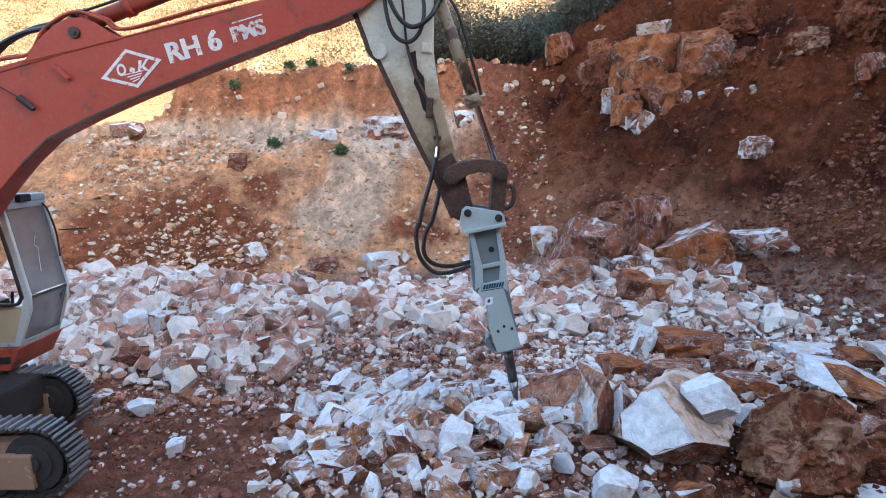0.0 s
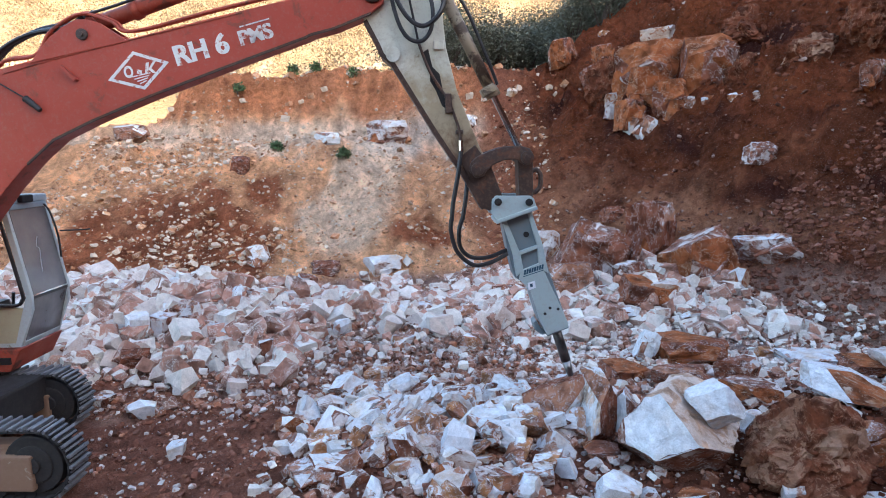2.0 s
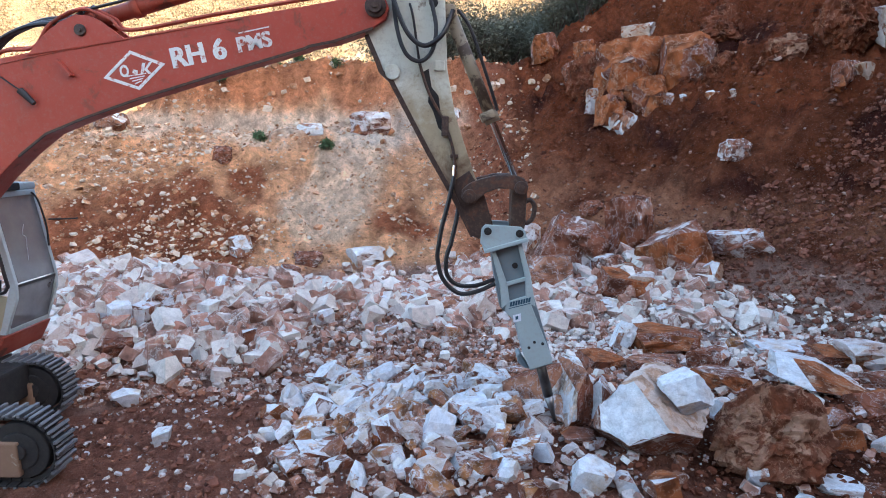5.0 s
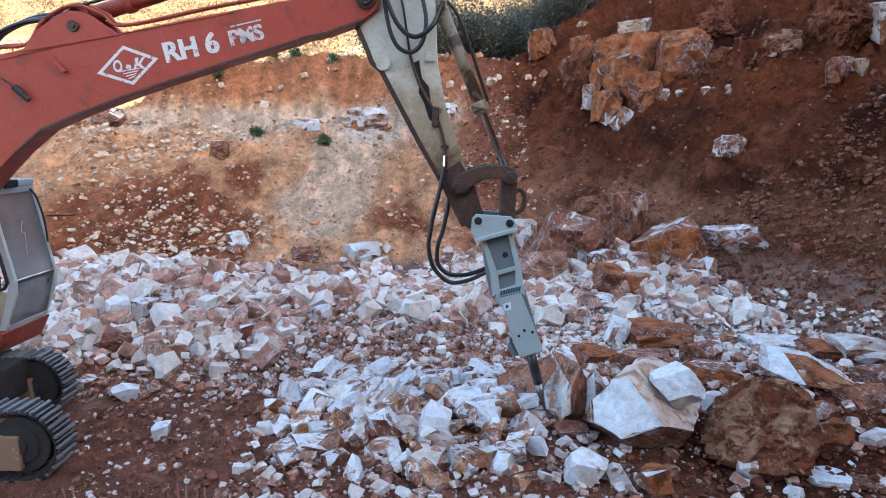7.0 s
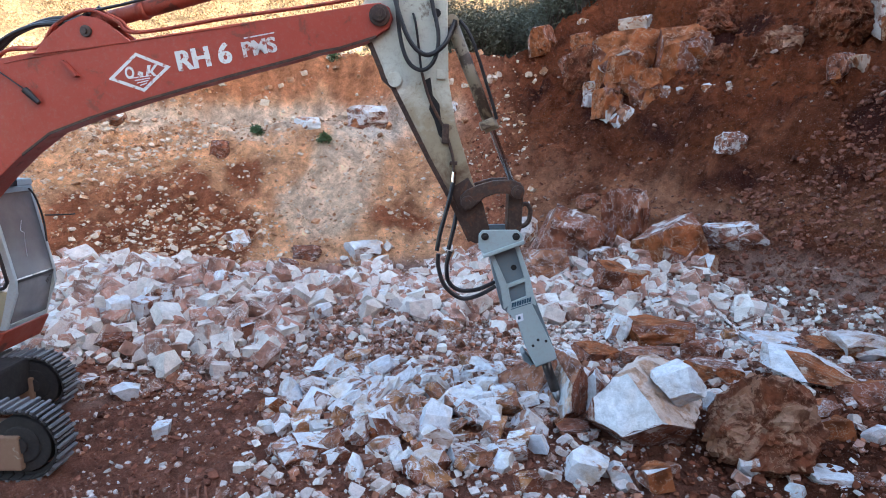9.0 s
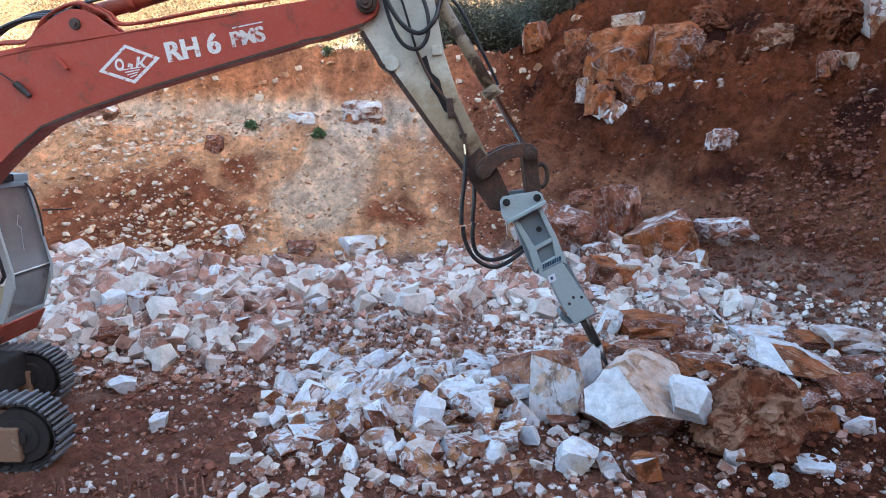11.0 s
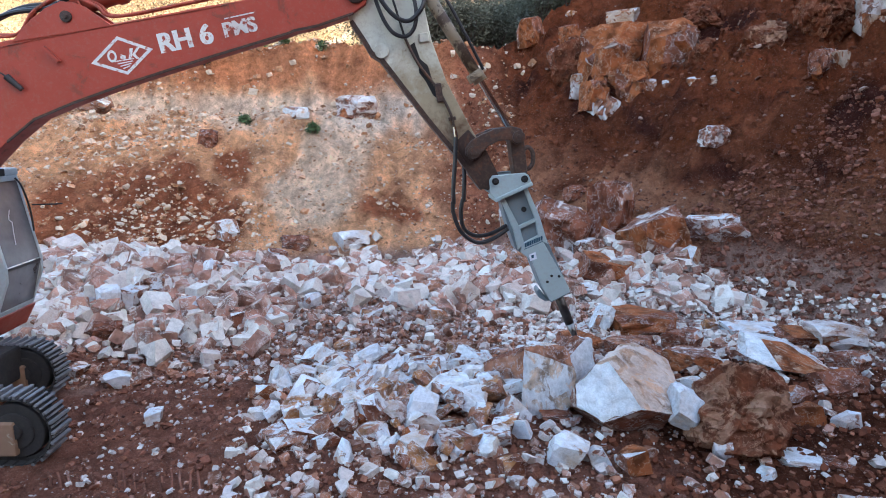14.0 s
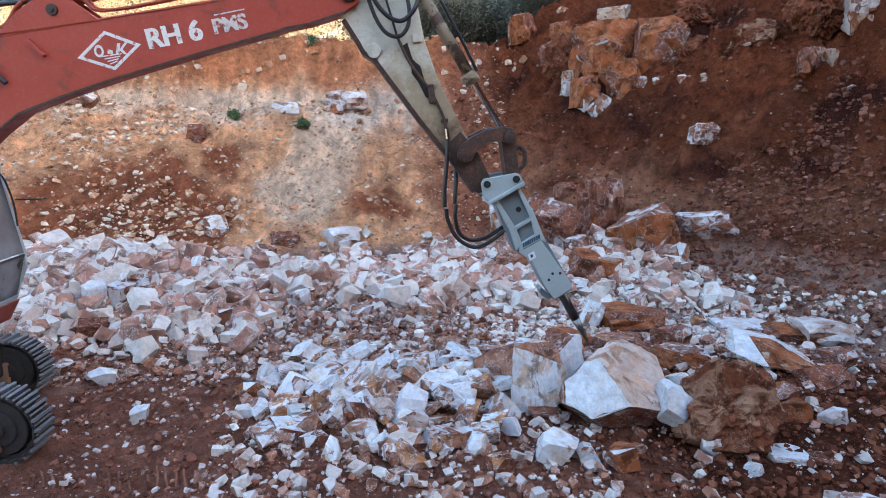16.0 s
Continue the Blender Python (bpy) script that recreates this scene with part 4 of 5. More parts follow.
def roughen(b, cuts, amount, seed):
    """Breaks the flat faces of a block up: chipped edges and a grain of small steps."""
    bmesh.ops.triangulate(b, faces=b.faces[:])
    bmesh.ops.subdivide_edges(b, edges=b.edges[:], cuts=cuts, use_grid_fill=True)
    bmesh.ops.triangulate(b, faces=b.faces[:])
    b.normal_update()
    o = Vector((seed * 3.1, seed * 1.7, seed * 0.9))
    moves = []
    for v in b.verts:
        step = round(noise.noise(v.co * 4.0 - o) * 4) / 4
        n = noise.noise(v.co * 3.0 + o) * 0.7 + noise.noise(v.co * 9.0 - o) * 0.45 + noise.noise(v.co * 22.0 + o) * 0.25 + step * 0.35
        moves.append(v.normal * n * amount)
    for v, m in zip(b.verts, moves):
        v.co += m
    return b


def broken_block(seed, chops, weights, cuts=0, amount=0.0):
    """An angular block with chips off its corners. weights: how often a face is fresh, pale, rusty or orange."""
    r = random.Random(seed)
    planes = []
    for _ in range(chops):
        n = Vector((r.gauss(0, 1), r.gauss(0, 1), r.gauss(0, 1))).normalized()
        reach = 0.5 * (abs(n.x) + abs(n.y) + abs(n.z))
        planes.append((n, reach * r.uniform(0.52, 0.86), r.choices(range(4), weights)[0]))
    b = cleave(planes, r.choices(range(4), weights)[0])
    if cuts:
        roughen(b, cuts, amount, seed % 97)
    else:
        bmesh.ops.triangulate(b, faces=b.faces[:])
    turn = Euler((r.uniform(-0.25, 0.25), r.uniform(-0.25, 0.25), r.uniform(-0.5, 0.5))).to_matrix()
    bmesh.ops.rotate(b, verts=b.verts[:], matrix=turn)
    return unit_box(b)


def crag(seed, chops, amount):
    """A big boulder: a ball cut by many planes, then roughened, so that it keeps flat broken faces. Fills a box 1 m wide."""
    r = random.Random(seed)
    b = bmesh.new()
    bmesh.ops.create_icosphere(b, subdivisions=5, radius=0.62)
    cuts = []
    for _ in range(chops):
        n = Vector((r.gauss(0, 1), r.gauss(0, 1), r.gauss(0, 0.8))).normalized()
        cuts.append((n, r.uniform(0.27, 0.46)))
    o = Vector((seed * 3.1, seed * 1.7, seed * 0.9))
    for v in b.verts:
        for n, k in cuts:
            e = v.co.dot(n) - k
            if e > 0:
                v.co -= n * e
        rough = noise.noise(v.co * 3.2 + o) * 0.6 + noise.noise(v.co * 8 - o) * 0.4 + noise.noise(v.co * 19 + o) * 0.3 + noise.noise(v.co * 40 + o) * 0.16
        ledge = round(noise.noise(v.co * 2.6 - o) * 6) / 6 if amount < 0.1 else 0.0
        v.co += v.co.normalized() * amount * (rough + ledge)
    return unit_box(b)


def grown_block(seed, weights):
    """A big uneven boulder: one broken block with two smaller ones still sticking to it."""
    r = random.Random(seed)
    b = broken_block(seed, 12 + seed % 5, weights, 4, 0.05)
    for k in range(2):
        piece = broken_block(seed * 7 + k, 10, weights, 3, 0.05)
        s = r.uniform(0.45, 0.65)
        at = Matrix.Translation((r.uniform(-0.32, 0.32), r.uniform(-0.36, -0.05), r.uniform(-0.3, 0.12)))
        bmesh.ops.transform(piece, verts=piece.verts[:], matrix=at @ Euler((r.uniform(-0.6, 0.6), r.uniform(-0.6, 0.6), r.uniform(0, 6))).to_matrix().to_4x4() @ Matrix.Diagonal((s, s, s, 1)))
        merge(b, piece)
    return unit_box(b)


def mesh_of(name, b, *materials):
    me = bpy.data.meshes.new(name)
    b.to_mesh(me)
    b.free()
    for m in materials:
        me.materials.append(m)
    return me


SHAPES = 14
FACES = {"white": (10, 4, 1, 0), "pale": (3, 7, 3, 0.5), "rust": (0, 1.6, 10, 1.5), "orange": (0.1, 0.6, 3, 9)}
SMALL_SLOTS = [STONES[k] for k in ("white", "pale", "rust", "orange")]
BIG_SLOTS = [STONES[k + "_big"] for k in ("fresh", "pale", "rust", "orange", "tan")]
BLOCKS, BOULDERS = {}, {}
for key, weights in FACES.items():
    BLOCKS[key] = [mesh_of("rock", broken_block(100 + i, 7 + i % 5, weights, 2, 0.022), *SMALL_SLOTS) for i in range(SHAPES)]
    BOULDERS[key] = [mesh_of("boulder", grown_block(300 + i, weights), *BIG_SLOTS) for i in range(9)]
BLOCKS["brown"] = [mesh_of("rock", broken_block(100 + i, 8, (0, 0, 1, 0), 2, 0.05), STONES["brown"], STONES["brown"], STONES["brown"]) for i in range(6)]
BOULDERS["brown"] = [mesh_of("boulder", crag(400 + i, 3, 0.19), STONES["brown_big"]) for i in range(4)]
LABELS = {
    "pale": "angular pale limestone block with rusty clay stains",
    "white": "fresh white limestone block with sharp broken edges",
    "rust": "rust-brown stained limestone block with white scratches",
    "orange": "orange iron-stained limestone boulder on the bank",
    "brown": "large boulder caked in brown clay",
}


def rock(kind, x, y, z, sx, sy, sz, turn, seed, tip=0.0, tilt=0.0, group=""):
    """One stone of that size, its middle at x, y, z."""
    big = max(sx, sy, sz) > 0.58
    pool = BOULDERS[kind] if big else BLOCKS[kind]
    ob = new("boulder" if big else "rock", pool[seed % len(pool)])
    ob.matrix_basis = pose(x, y, z, tip, tilt, turn) @ Matrix.Diagonal((sx, sy, sz, 1))
    return tagged(ob, LABELS[kind], "boulder" if big else "rock", group or "broken limestone blocks")


# stones that stand out
def cleft(planes, skin, x, y, z, sx, sy, sz, turn, seed, label, tip=0.0, tilt=0.0, amount=0.04):
    """A boulder whose main faces are known: planes as in cleave()."""
    b = unit_box(roughen(cleave(planes, skin), 9, amount, seed))
    ob = new("boulder", mesh_of("boulder", b, *BIG_SLOTS))
    ob.matrix_basis = pose(x, y, z, tip, tilt, turn) @ Matrix.Diagonal((sx, sy, sz, 1))
    return tagged(ob, label, "boulder", "boulders beside the breaker")


# the boulders at which the breaker works: fresh white and tan faces over a rust skin
cleft([((-0.62, -0.7, 0.42), 0.28, 0), ((0.5, -0.42, 0.8), 0.16, 4), ((0.3, -0.85, 0.42), 0.33, 0), ((0.1, -0.75, -0.65), 0.3, 2), ((-0.6, -0.3, -0.7), 0.42, 2),
                ((0.85, -0.3, -0.35), 0.4, 2), ((-0.7, 0.5, 0.5), 0.42, 2), ((0.75, -0.6, 0.1), 0.44, 0), ((-0.35, 0.2, 0.9), 0.4, 4)], 2,
      2.72, 7.25, 0.58, 1.5, 1.13, 1.18, 0, 5, "split limestone boulder with white and tan faces")
LOOSE_ON = pose(3.05, 7.15, 0.98, 0, 8, 0)
loose_rock = cleft([((-0.5, -0.8, 0.4), 0.34, 0), ((0.6, -0.6, 0.5), 0.38, 0), ((-0.7, 0, -0.7), 0.36, 0), ((0.7, 0, -0.7), 0.42, 0), ((-0.6, 0, 0.8), 0.4, 0), ((0.75, 0.2, 0.6), 0.4, 0), ((0.2, -0.75, -0.6), 0.4, 1)], 0,
                   3.05, 7.15, 0.98, 0.68, 0.46, 0.56, 0, 6, "loose white limestone block with sharp edges", 0, 8)
cleft([((-0.75, -0.5, 0.3), 0.18, 1), ((0.5, -0.6, -0.5), 0.42, 2), ((0.8, -0.2, 0.5), 0.46, 0), ((-0.6, 0.1, 0.8), 0.24, 2), ((0.1, -0.9, 0.4), 0.4, 1), ((0.7, -0.7, 0), 0.36, 0)], 2,
      1.36, 8.3, 0.55, 1.05, 0.6, 1.0, 0, 7, "leaning limestone slab with rust-brown crust", 0, 12)
SLAB_UP = pose(1.86, 8.05, 0.5, 0, 6, 0)
slab_rock = cleft([((-0.9, -0.4, 0.2), 0.36, 0), ((0.5, -0.85, 0.2), 0.36, 2), ((0.6, 0, 0.8), 0.42, 1), ((-0.5, -0.4, 0.8), 0.42, 1), ((0.2, -0.7, -0.6), 0.46, 2)], 0,
                  1.86, 8.05, 0.5, 0.55, 0.75, 1.05, 0, 8, "upright rusty slab that splits to a white face", 0, 6)
WEDGE_UP = pose(2.2, 7.98, 0.45, 0, -8, 0)
wedge_rock = cleft([((-0.8, -0.5, 0.3), 0.34, 0), ((0.6, -0.8, 0.1), 0.34, 2), ((-0.4, 0.3, 0.8), 0.4, 2), ((0.7, -0.2, 0.7), 0.4, 1)], 0,
                   2.2, 7.98, 0.45, 0.42, 0.55, 0.8, 0, 9, "narrow limestone wedge with rusty front", 0, -8)
cleft([((-0.7, -0.6, 0.4), 0.36, 0), ((0.2, -0.65, 0.7), 0.2, 3), ((0.5, -0.8, 0.1), 0.36, 3), ((0.1, -0.6, -0.8), 0.3, 2), ((0.6, -0.1, 0.8), 0.36, 1), ((-0.5, -0.2, -0.85), 0.3, 2), ((0.85, -0.3, -0.3), 0.44, 2)], 1,
      5.62, 8.5, 0.58, 1.3, 0.8, 0.54, -6, 10, "flat limestone slab, pale with an orange flank", 0, 10)
clay_boulder = new("boulder", BOULDERS["brown"][1])
clay_boulder.matrix_basis = pose(4.08, 6.92, 0.5, 0, 0, 10) @ Matrix.Diagonal((1.5, 1.25, 1.38, 1))
tagged(clay_boulder, LABELS["brown"], "boulder", "boulders beside the breaker")
rock("rust", 2.73, 10.18, 0.23, 0.90, 0.70, 0.47, 12, 1)
rock("orange", 4.31, 11.42, 0.23, 1.58, 1.22, 0.56, -1, 2)
rock("white", 3.50, 11.26, 0.36, 0.43, 0.34, 0.69, -14, 3, 0, 14)
rock("rust", 4.34, 9.51, 0.50, 0.77, 0.60, 0.57, 23, 4)
rock("rust", 4.29, 8.86, 0.45, 0.96, 0.75, 0.43, 10, 5, 0, 12)
rock("rust", 3.54, 9.57, 0.39, 0.97, 0.75, 0.43, -3, 6)
rock("white", 3.91, 8.03, 0.34, 0.47, 0.37, 0.39, -16, 7)
rock("pale", 6.67, 11.26, 0.13, 1.38, 1.07, 0.28, 21, 8)
rock("white", 5.93, 11.66, 0.09, 0.40, 0.32, 0.24, 8, 9)
rock("rust", 7.27, 10.77, 0.15, 1.03, 0.80, 0.38, -5, 10)
rock("rust", 7.89, 10.57, 0.24, 1.12, 0.87, 0.51, -18, 11)
rock("rust", 6.16, 8.20, 0.25, 1.09, 0.84, 0.68, 19, 12)
rock("rust", 6.78, 8.80, 0.43, 0.72, 0.56, 0.43, 6, 13)
rock("rust", 5.24, 7.34, 0.25, 0.51, 0.40, 0.39, -7, 14)
rock("rust", 5.76, 7.22, 0.19, 0.45, 0.35, 0.40, -20, 15)
rock("rust", 1.30, 8.09, 0.25, 0.89, 0.69, 0.38, 17, 16, 0, -15)
rock("rust", 1.78, 7.51, 0.19, 0.48, 0.38, 0.17, 4, 17)
rock("white", 1.73, 6.54, 0.19, 0.48, 0.38, 0.41, -9, 18, 0, 25)
rock("pale", 2.10, 6.50, 0.11, 0.30, 0.24, 0.26, -22, 19, 0, -35)
rock("rust", 2.52, 6.34, 0.19, 0.43, 0.34, 0.33, 15, 20)
rock("white", 1.00, 6.31, 0.14, 0.36, 0.28, 0.25, 2, 21)
rock("white", 3.72, 6.57, 0.16, 0.25, 0.20, 0.30, -11, 22)
rock("white", 4.69, 6.53, 0.07, 0.63, 0.49, 0.14, -24, 23)
rock("white", 4.12, 6.26, 0.04, 0.25, 0.20, 0.17, 13, 24)
rock("rust", 5.06, 6.42, 0.08, 0.41, 0.32, 0.13, 0, 25)
rock("white", 1.21, 7.50, 0.18, 0.36, 0.29, 0.23, -13, 26)
rock("orange", 5.22, 7.59, 0.36, 0.49, 0.38, 0.36, 24, 27)
rock("white", 5.06, 13.11, 0.48, 0.69, 0.54, 0.37, 11, 28)
rock("white", 3.64, 13.36, 0.47, 0.73, 0.57, 0.32, -2, 29)
rock("rust", 3.33, 15.48, 1.51, 1.77, 1.37, 1.66, -15, 30, 0, 18)
rock("rust", 4.89, 15.97, 1.84, 1.35, 1.06, 2.00, 22, 31)
rock("rust", 5.69, 14.68, 1.40, 1.75, 1.36, 1.58, 9, 32, 0, -12)
rock("rust", 7.43, 14.84, 1.61, 1.62, 1.26, 0.97, -4, 33)
rock("pale", 2.52, 14.57, 0.95, 1.35, 1.05, 1.00, -17, 34)
rock("pale", 6.44, 14.04, 1.12, 0.50, 0.39, 0.52, 20, 35)
rock("rust", 4.12, 14.64, 1.08, 0.86, 0.68, 0.68, 7, 36)
rock("rust", 4.62, 14.37, 0.97, 0.62, 0.49, 0.59, -6, 37)
rock("rust", 2.47, 17.92, 1.36, 0.87, 0.69, 0.91, -19, 38)
rock("rust", 4.43, 17.91, 2.25, 0.69, 0.55, 0.54, 18, 39)
rock("rust", 3.73, 17.99, 1.86, 0.78, 0.62, 0.36, 5, 40)
rock("rust", 4.54, 13.86, 0.86, 0.96, 0.75, 0.57, -8, 41)
rock("pale", 3.34, 14.28, 0.76, 0.56, 0.45, 0.32, -21, 42)
rock("orange", 6.41, 21.40, 6.90, 2.37, 2.28, 1.93, 8, 43)
rock("orange", 8.23, 21.21, 6.91, 1.80, 1.75, 1.67, -12, 44)
rock("orange", 7.10, 22.57, 8.01, 1.45, 1.42, 1.12, -10, 44)
rock("orange", 6.62, 20.79, 5.65, 1.44, 1.40, 1.32, -23, 46)
rock("orange", 5.54, 20.54, 5.22, 0.98, 0.97, 1.17, 14, 47, 0, 15)
rock("orange", 5.69, 20.45, 5.58, 0.53, 0.42, 0.91, 1, 48)
rock("pale", 5.99, 20.20, 4.84, 0.72, 0.57, 0.89, -12, 49, 0, 25)
rock("rust", 5.18, 21.59, 5.88, 0.52, 0.42, 0.60, -25, 50)
rock("rust", 5.11, 21.24, 5.46, 0.52, 0.41, 0.54, 12, 51)
rock("rust", 4.83, 22.76, 6.74, 0.97, 0.77, 1.16, -1, 52, 0, -15)
rock("orange", 5.20, 23.05, 7.59, 0.89, 0.70, 0.99, -14, 53)
rock("orange", 4.11, 25.11, 8.08, 1.11, 0.87, 1.27, 23, 54)
rock("white", 5.67, 25.12, 8.77, 0.41, 0.33, 0.39, 10, 55)
rock("white", 7.23, 19.94, 5.62, 0.52, 0.41, 0.45, -3, 56)
rock("orange", 7.76, 19.55, 5.70, 0.53, 0.42, 0.33, -16, 57)
rock("rust", 10.27, 15.99, 5.90, 0.50, 0.55, 0.82, 21, 58)
rock("orange", 11.06, 16.28, 6.08, 0.44, 0.35, 0.51, 8, 59)
rock("orange", 8.54, 18.39, 5.42, 1.41, 1.10, 0.93, -5, 60)
rock("rust", 8.15, 17.17, 3.81, 0.60, 0.48, 0.68, -18, 61)
rock("rust", 12.08, 16.80, 7.26, 0.98, 0.96, 1.29, 19, 62)
rock("white", 0.30, 6.87, 0.10, 0.60, 0.37, 0.37, 5, 1)
rock("pale", -1.89, 7.01, 0.08, 0.62, 0.50, 0.39, 25, 2, 10, 0)
rock("white", -1.92, 7.72, 0.19, 0.47, 0.38, 0.29, 20, 4)
rock("pale", -1.44, 7.36, 0.13, 0.48, 0.37, 0.30, 10, 6)
rock("white", -1.38, 6.96, 0.08, 0.39, 0.26, 0.24, 20, 7)
rock("white", -1.11, 7.44, 0.23, 0.46, 0.36, 0.29, 60, 8)
rock("white", -1.11, 8.10, 0.22, 0.57, 0.45, 0.35, 10, 9)
rock("pale", -0.77, 7.09, 0.14, 0.51, 0.33, 0.31, 35, 10)
rock("white", -0.64, 7.63, 0.15, 0.53, 0.33, 0.33, 0, 11)
rock("white", -0.27, 7.56, 0.31, 0.47, 0.37, 0.29, 30, 0, 0, 25)
rock("rust", -0.47, 7.30, 0.11, 0.36, 0.19, 0.22, 0, 3)
rock("white", -0.25, 7.19, 0.24, 0.28, 0.23, 0.20, 40, 5)
rock("white", -0.18, 6.71, 0.15, 0.52, 0.41, 0.32, 50, 2)
rock("white", 0.35, 8.07, 0.36, 0.51, 0.41, 0.32, 20, 4)
rock("pale", 0.11, 7.50, 0.17, 0.52, 0.27, 0.32, 30, 1)
rock("rust", 0.29, 7.27, 0.16, 0.36, 0.19, 0.22, 0, 6)
rock("white", -0.46, 9.90, 0.09, 0.55, 0.36, 0.34, 10, 7)
rock("white", -0.97, 10.22, 0.02, 0.45, 0.24, 0.28, 0, 8)
rock("white", 0.05, 8.97, 0.17, 0.44, 0.28, 0.27, 20, 5)
rock("pale", -0.16, 8.53, 0.23, 0.50, 0.35, 0.31, 0, 9)
rock("rust", -0.95, 8.95, 0.18, 0.40, 0.32, 0.25, 0, 10)
rock("white", -2.44, 8.76, 0.19, 0.35, 0.28, 0.46, 80, 11, 0, 20)
rock("white", -2.01, 9.83, 0.12, 0.62, 0.50, 0.39, 40, 0, 0, -20)
rock("pale", -2.05, 8.78, 0.22, 0.43, 0.35, 0.32, 10, 3)
rock("white", 0.56, 10.03, 0.16, 0.58, 0.47, 0.36, 15, 2)
rock("white", 0.11, 12.35, 0.10, 0.54, 0.43, 0.33, 10, 5)
rock("rust", 0.62, 7.28, 0.15, 0.36, 0.19, 0.22, 5, 4)
rock("white", 0.74, 7.63, 0.28, 0.19, 0.15, 0.26, 70, 7)
rock("white", -5.14, 8.98, 0.06, 0.43, 0.34, 0.30, 30, 3)
rock("white", -3.97, 7.72, 0.07, 0.26, 0.21, 0.23, 20, 4)
rock("white", -8.25, 13.10, 1.10, 0.74, 0.59, 0.48, 10, 5)
rock("pale", -7.71, 13.15, 1.00, 1.04, 0.72, 0.65, 20, 1)
rock("white", -6.86, 13.42, 1.07, 0.86, 0.55, 0.53, 15, 6)
rock("pale", -7.44, 11.94, 0.44, 0.96, 0.61, 0.59, 20, 2)
rock("white", -6.71, 11.82, 0.57, 0.53, 0.43, 0.69, 70, 8)
rock("pale", -6.33, 12.01, 0.57, 0.54, 0.43, 0.58, 0, 9)
rock("white", -7.20, 11.14, 0.16, 0.57, 0.38, 0.36, 0, 10)
rock("rust", -6.30, 10.82, 0.30, 0.64, 0.51, 0.40, 20, 3)
rock("white", -5.66, 12.23, 0.59, 0.32, 0.26, 0.33, 30, 0)
rock("pale", -6.15, 12.47, 0.73, 0.79, 0.63, 0.59, 10, 11)
rock("white", -5.45, 10.48, 0.14, 0.42, 0.33, 0.26, 10, 7)
rock("white", -5.15, 13.11, 0.91, 0.41, 0.33, 0.58, 80, 1)
rock("pale", -6.00, 13.32, 0.96, 0.71, 0.47, 0.44, 0, 2)
rock("pale", -4.74, 13.38, 0.87, 0.65, 0.52, 0.41, 30, 4)
rock("white", -4.59, 11.90, 0.35, 0.41, 0.33, 0.35, 30, 5)
rock("pale", -3.90, 11.58, 0.25, 0.51, 0.41, 0.46, 10, 6)
rock("white", -4.07, 13.41, 0.79, 0.48, 0.38, 0.44, 10, 7)
rock("white", -2.65, 12.47, 0.37, 0.40, 0.32, 0.45, 50, 8)
rock("white", -4.35, 16.10, 0.61, 0.62, 0.50, 0.53, 20, 10)
rock("pale", -6.00, 9.30, 0.07, 0.37, 0.30, 0.24, 0, 9)
rock("white", -8.54, 12.02, 0.51, 0.59, 0.47, 0.37, 10, 11)
rock("pale", -7.88, 11.28, 0.27, 0.67, 0.53, 0.41, 20, 2)
rock("pale", -5.13, 12.01, 0.48, 0.59, 0.47, 0.36, 0, 3)
rock("white", -1.59, 10.48, 0.06, 0.51, 0.32, 0.32, 10, 4)
rock("white", -2.34, 12.90, 0.32, 0.31, 0.25, 0.19, 0, 8)
rock("orange", 1.14, 15.22, 0.43, 1.02, 0.53, 0.63, 5, 2)
rock("pale", -0.07, 13.65, 0.25, 1.15, 0.66, 0.71, 15, 3)
rock("rust", 4.19, 13.75, 0.67, 1.43, 0.75, 1.20, 0, 1)
rock("white", 5.11, 13.05, 0.35, 0.62, 0.39, 0.39, 10, 5)
rock("pale", -1.12, 13.94, 0.33, 0.94, 0.56, 0.58, 20, 6)
rock("white", 3.45, 13.53, 0.45, 0.58, 0.41, 0.36, 0, 7)
rock("pale", -2.39, 17.47, 0.79, 1.17, 0.79, 0.72, 20, 2)
rock("white", -6.05, 17.12, 1.17, 0.74, 0.59, 0.73, 10, 9)
rock("rust", -4.10, 17.13, 0.78, 0.99, 0.60, 0.61, 10, 3)
rock("pale", 10.80, 16.51, 6.06, 0.70, 0.56, 0.68, 30, 4)
rock("rust", 7.99, 16.59, 3.98, 0.83, 0.56, 0.70, 10, 3)
rock("pale", -12.30, 22.04, 4.97, 1.24, 0.76, 0.77, 10, 6)
rock("rust", -7.87, 20.99, 3.78, 0.79, 0.63, 0.74, 0, 3)
rock("rust", -2.99, 23.80, 4.94, 1.76, 1.04, 1.09, 0, 4)
rock("white", 0.14, 24.56, 5.25, 0.91, 0.72, 0.88, 0, 2)
rock("white", -5.18, 22.93, 4.65, 1.11, 0.63, 0.69, 0, 4)
rock("white", 4.83, 5.45, 0.12, 0.5, 0.27, 0.2, 0, 2)
rock("white", -1.29, 12.12, 0.16, 0.54, 0.38, 0.34, 20, 2)
rock("pale", -3.59, 12.43, 0.24, 0.61, 0.39, 0.38, 0, 9)
rock("orange", 7.95, 20.6, 6.75, 2.0, 1.8, 2.2, -15, 3)
rock("rust", 6.1, 21.6, 6.35, 1.7, 1.6, 2.2, 20, 5)
rock("orange", 6.9, 20.4, 5.75, 1.7, 1.4, 1.5, 35, 7)
rock("brown", 5.2, 22.4, 6.5, 1.6, 1.4, 2.0, 20, 2)
rock("brown", 8.8, 19.6, 6.3, 1.6, 1.5, 1.6, 60, 0)
rock("brown", 10.2, 18.2, 6.6, 1.9, 1.5, 1.6, 10, 3)
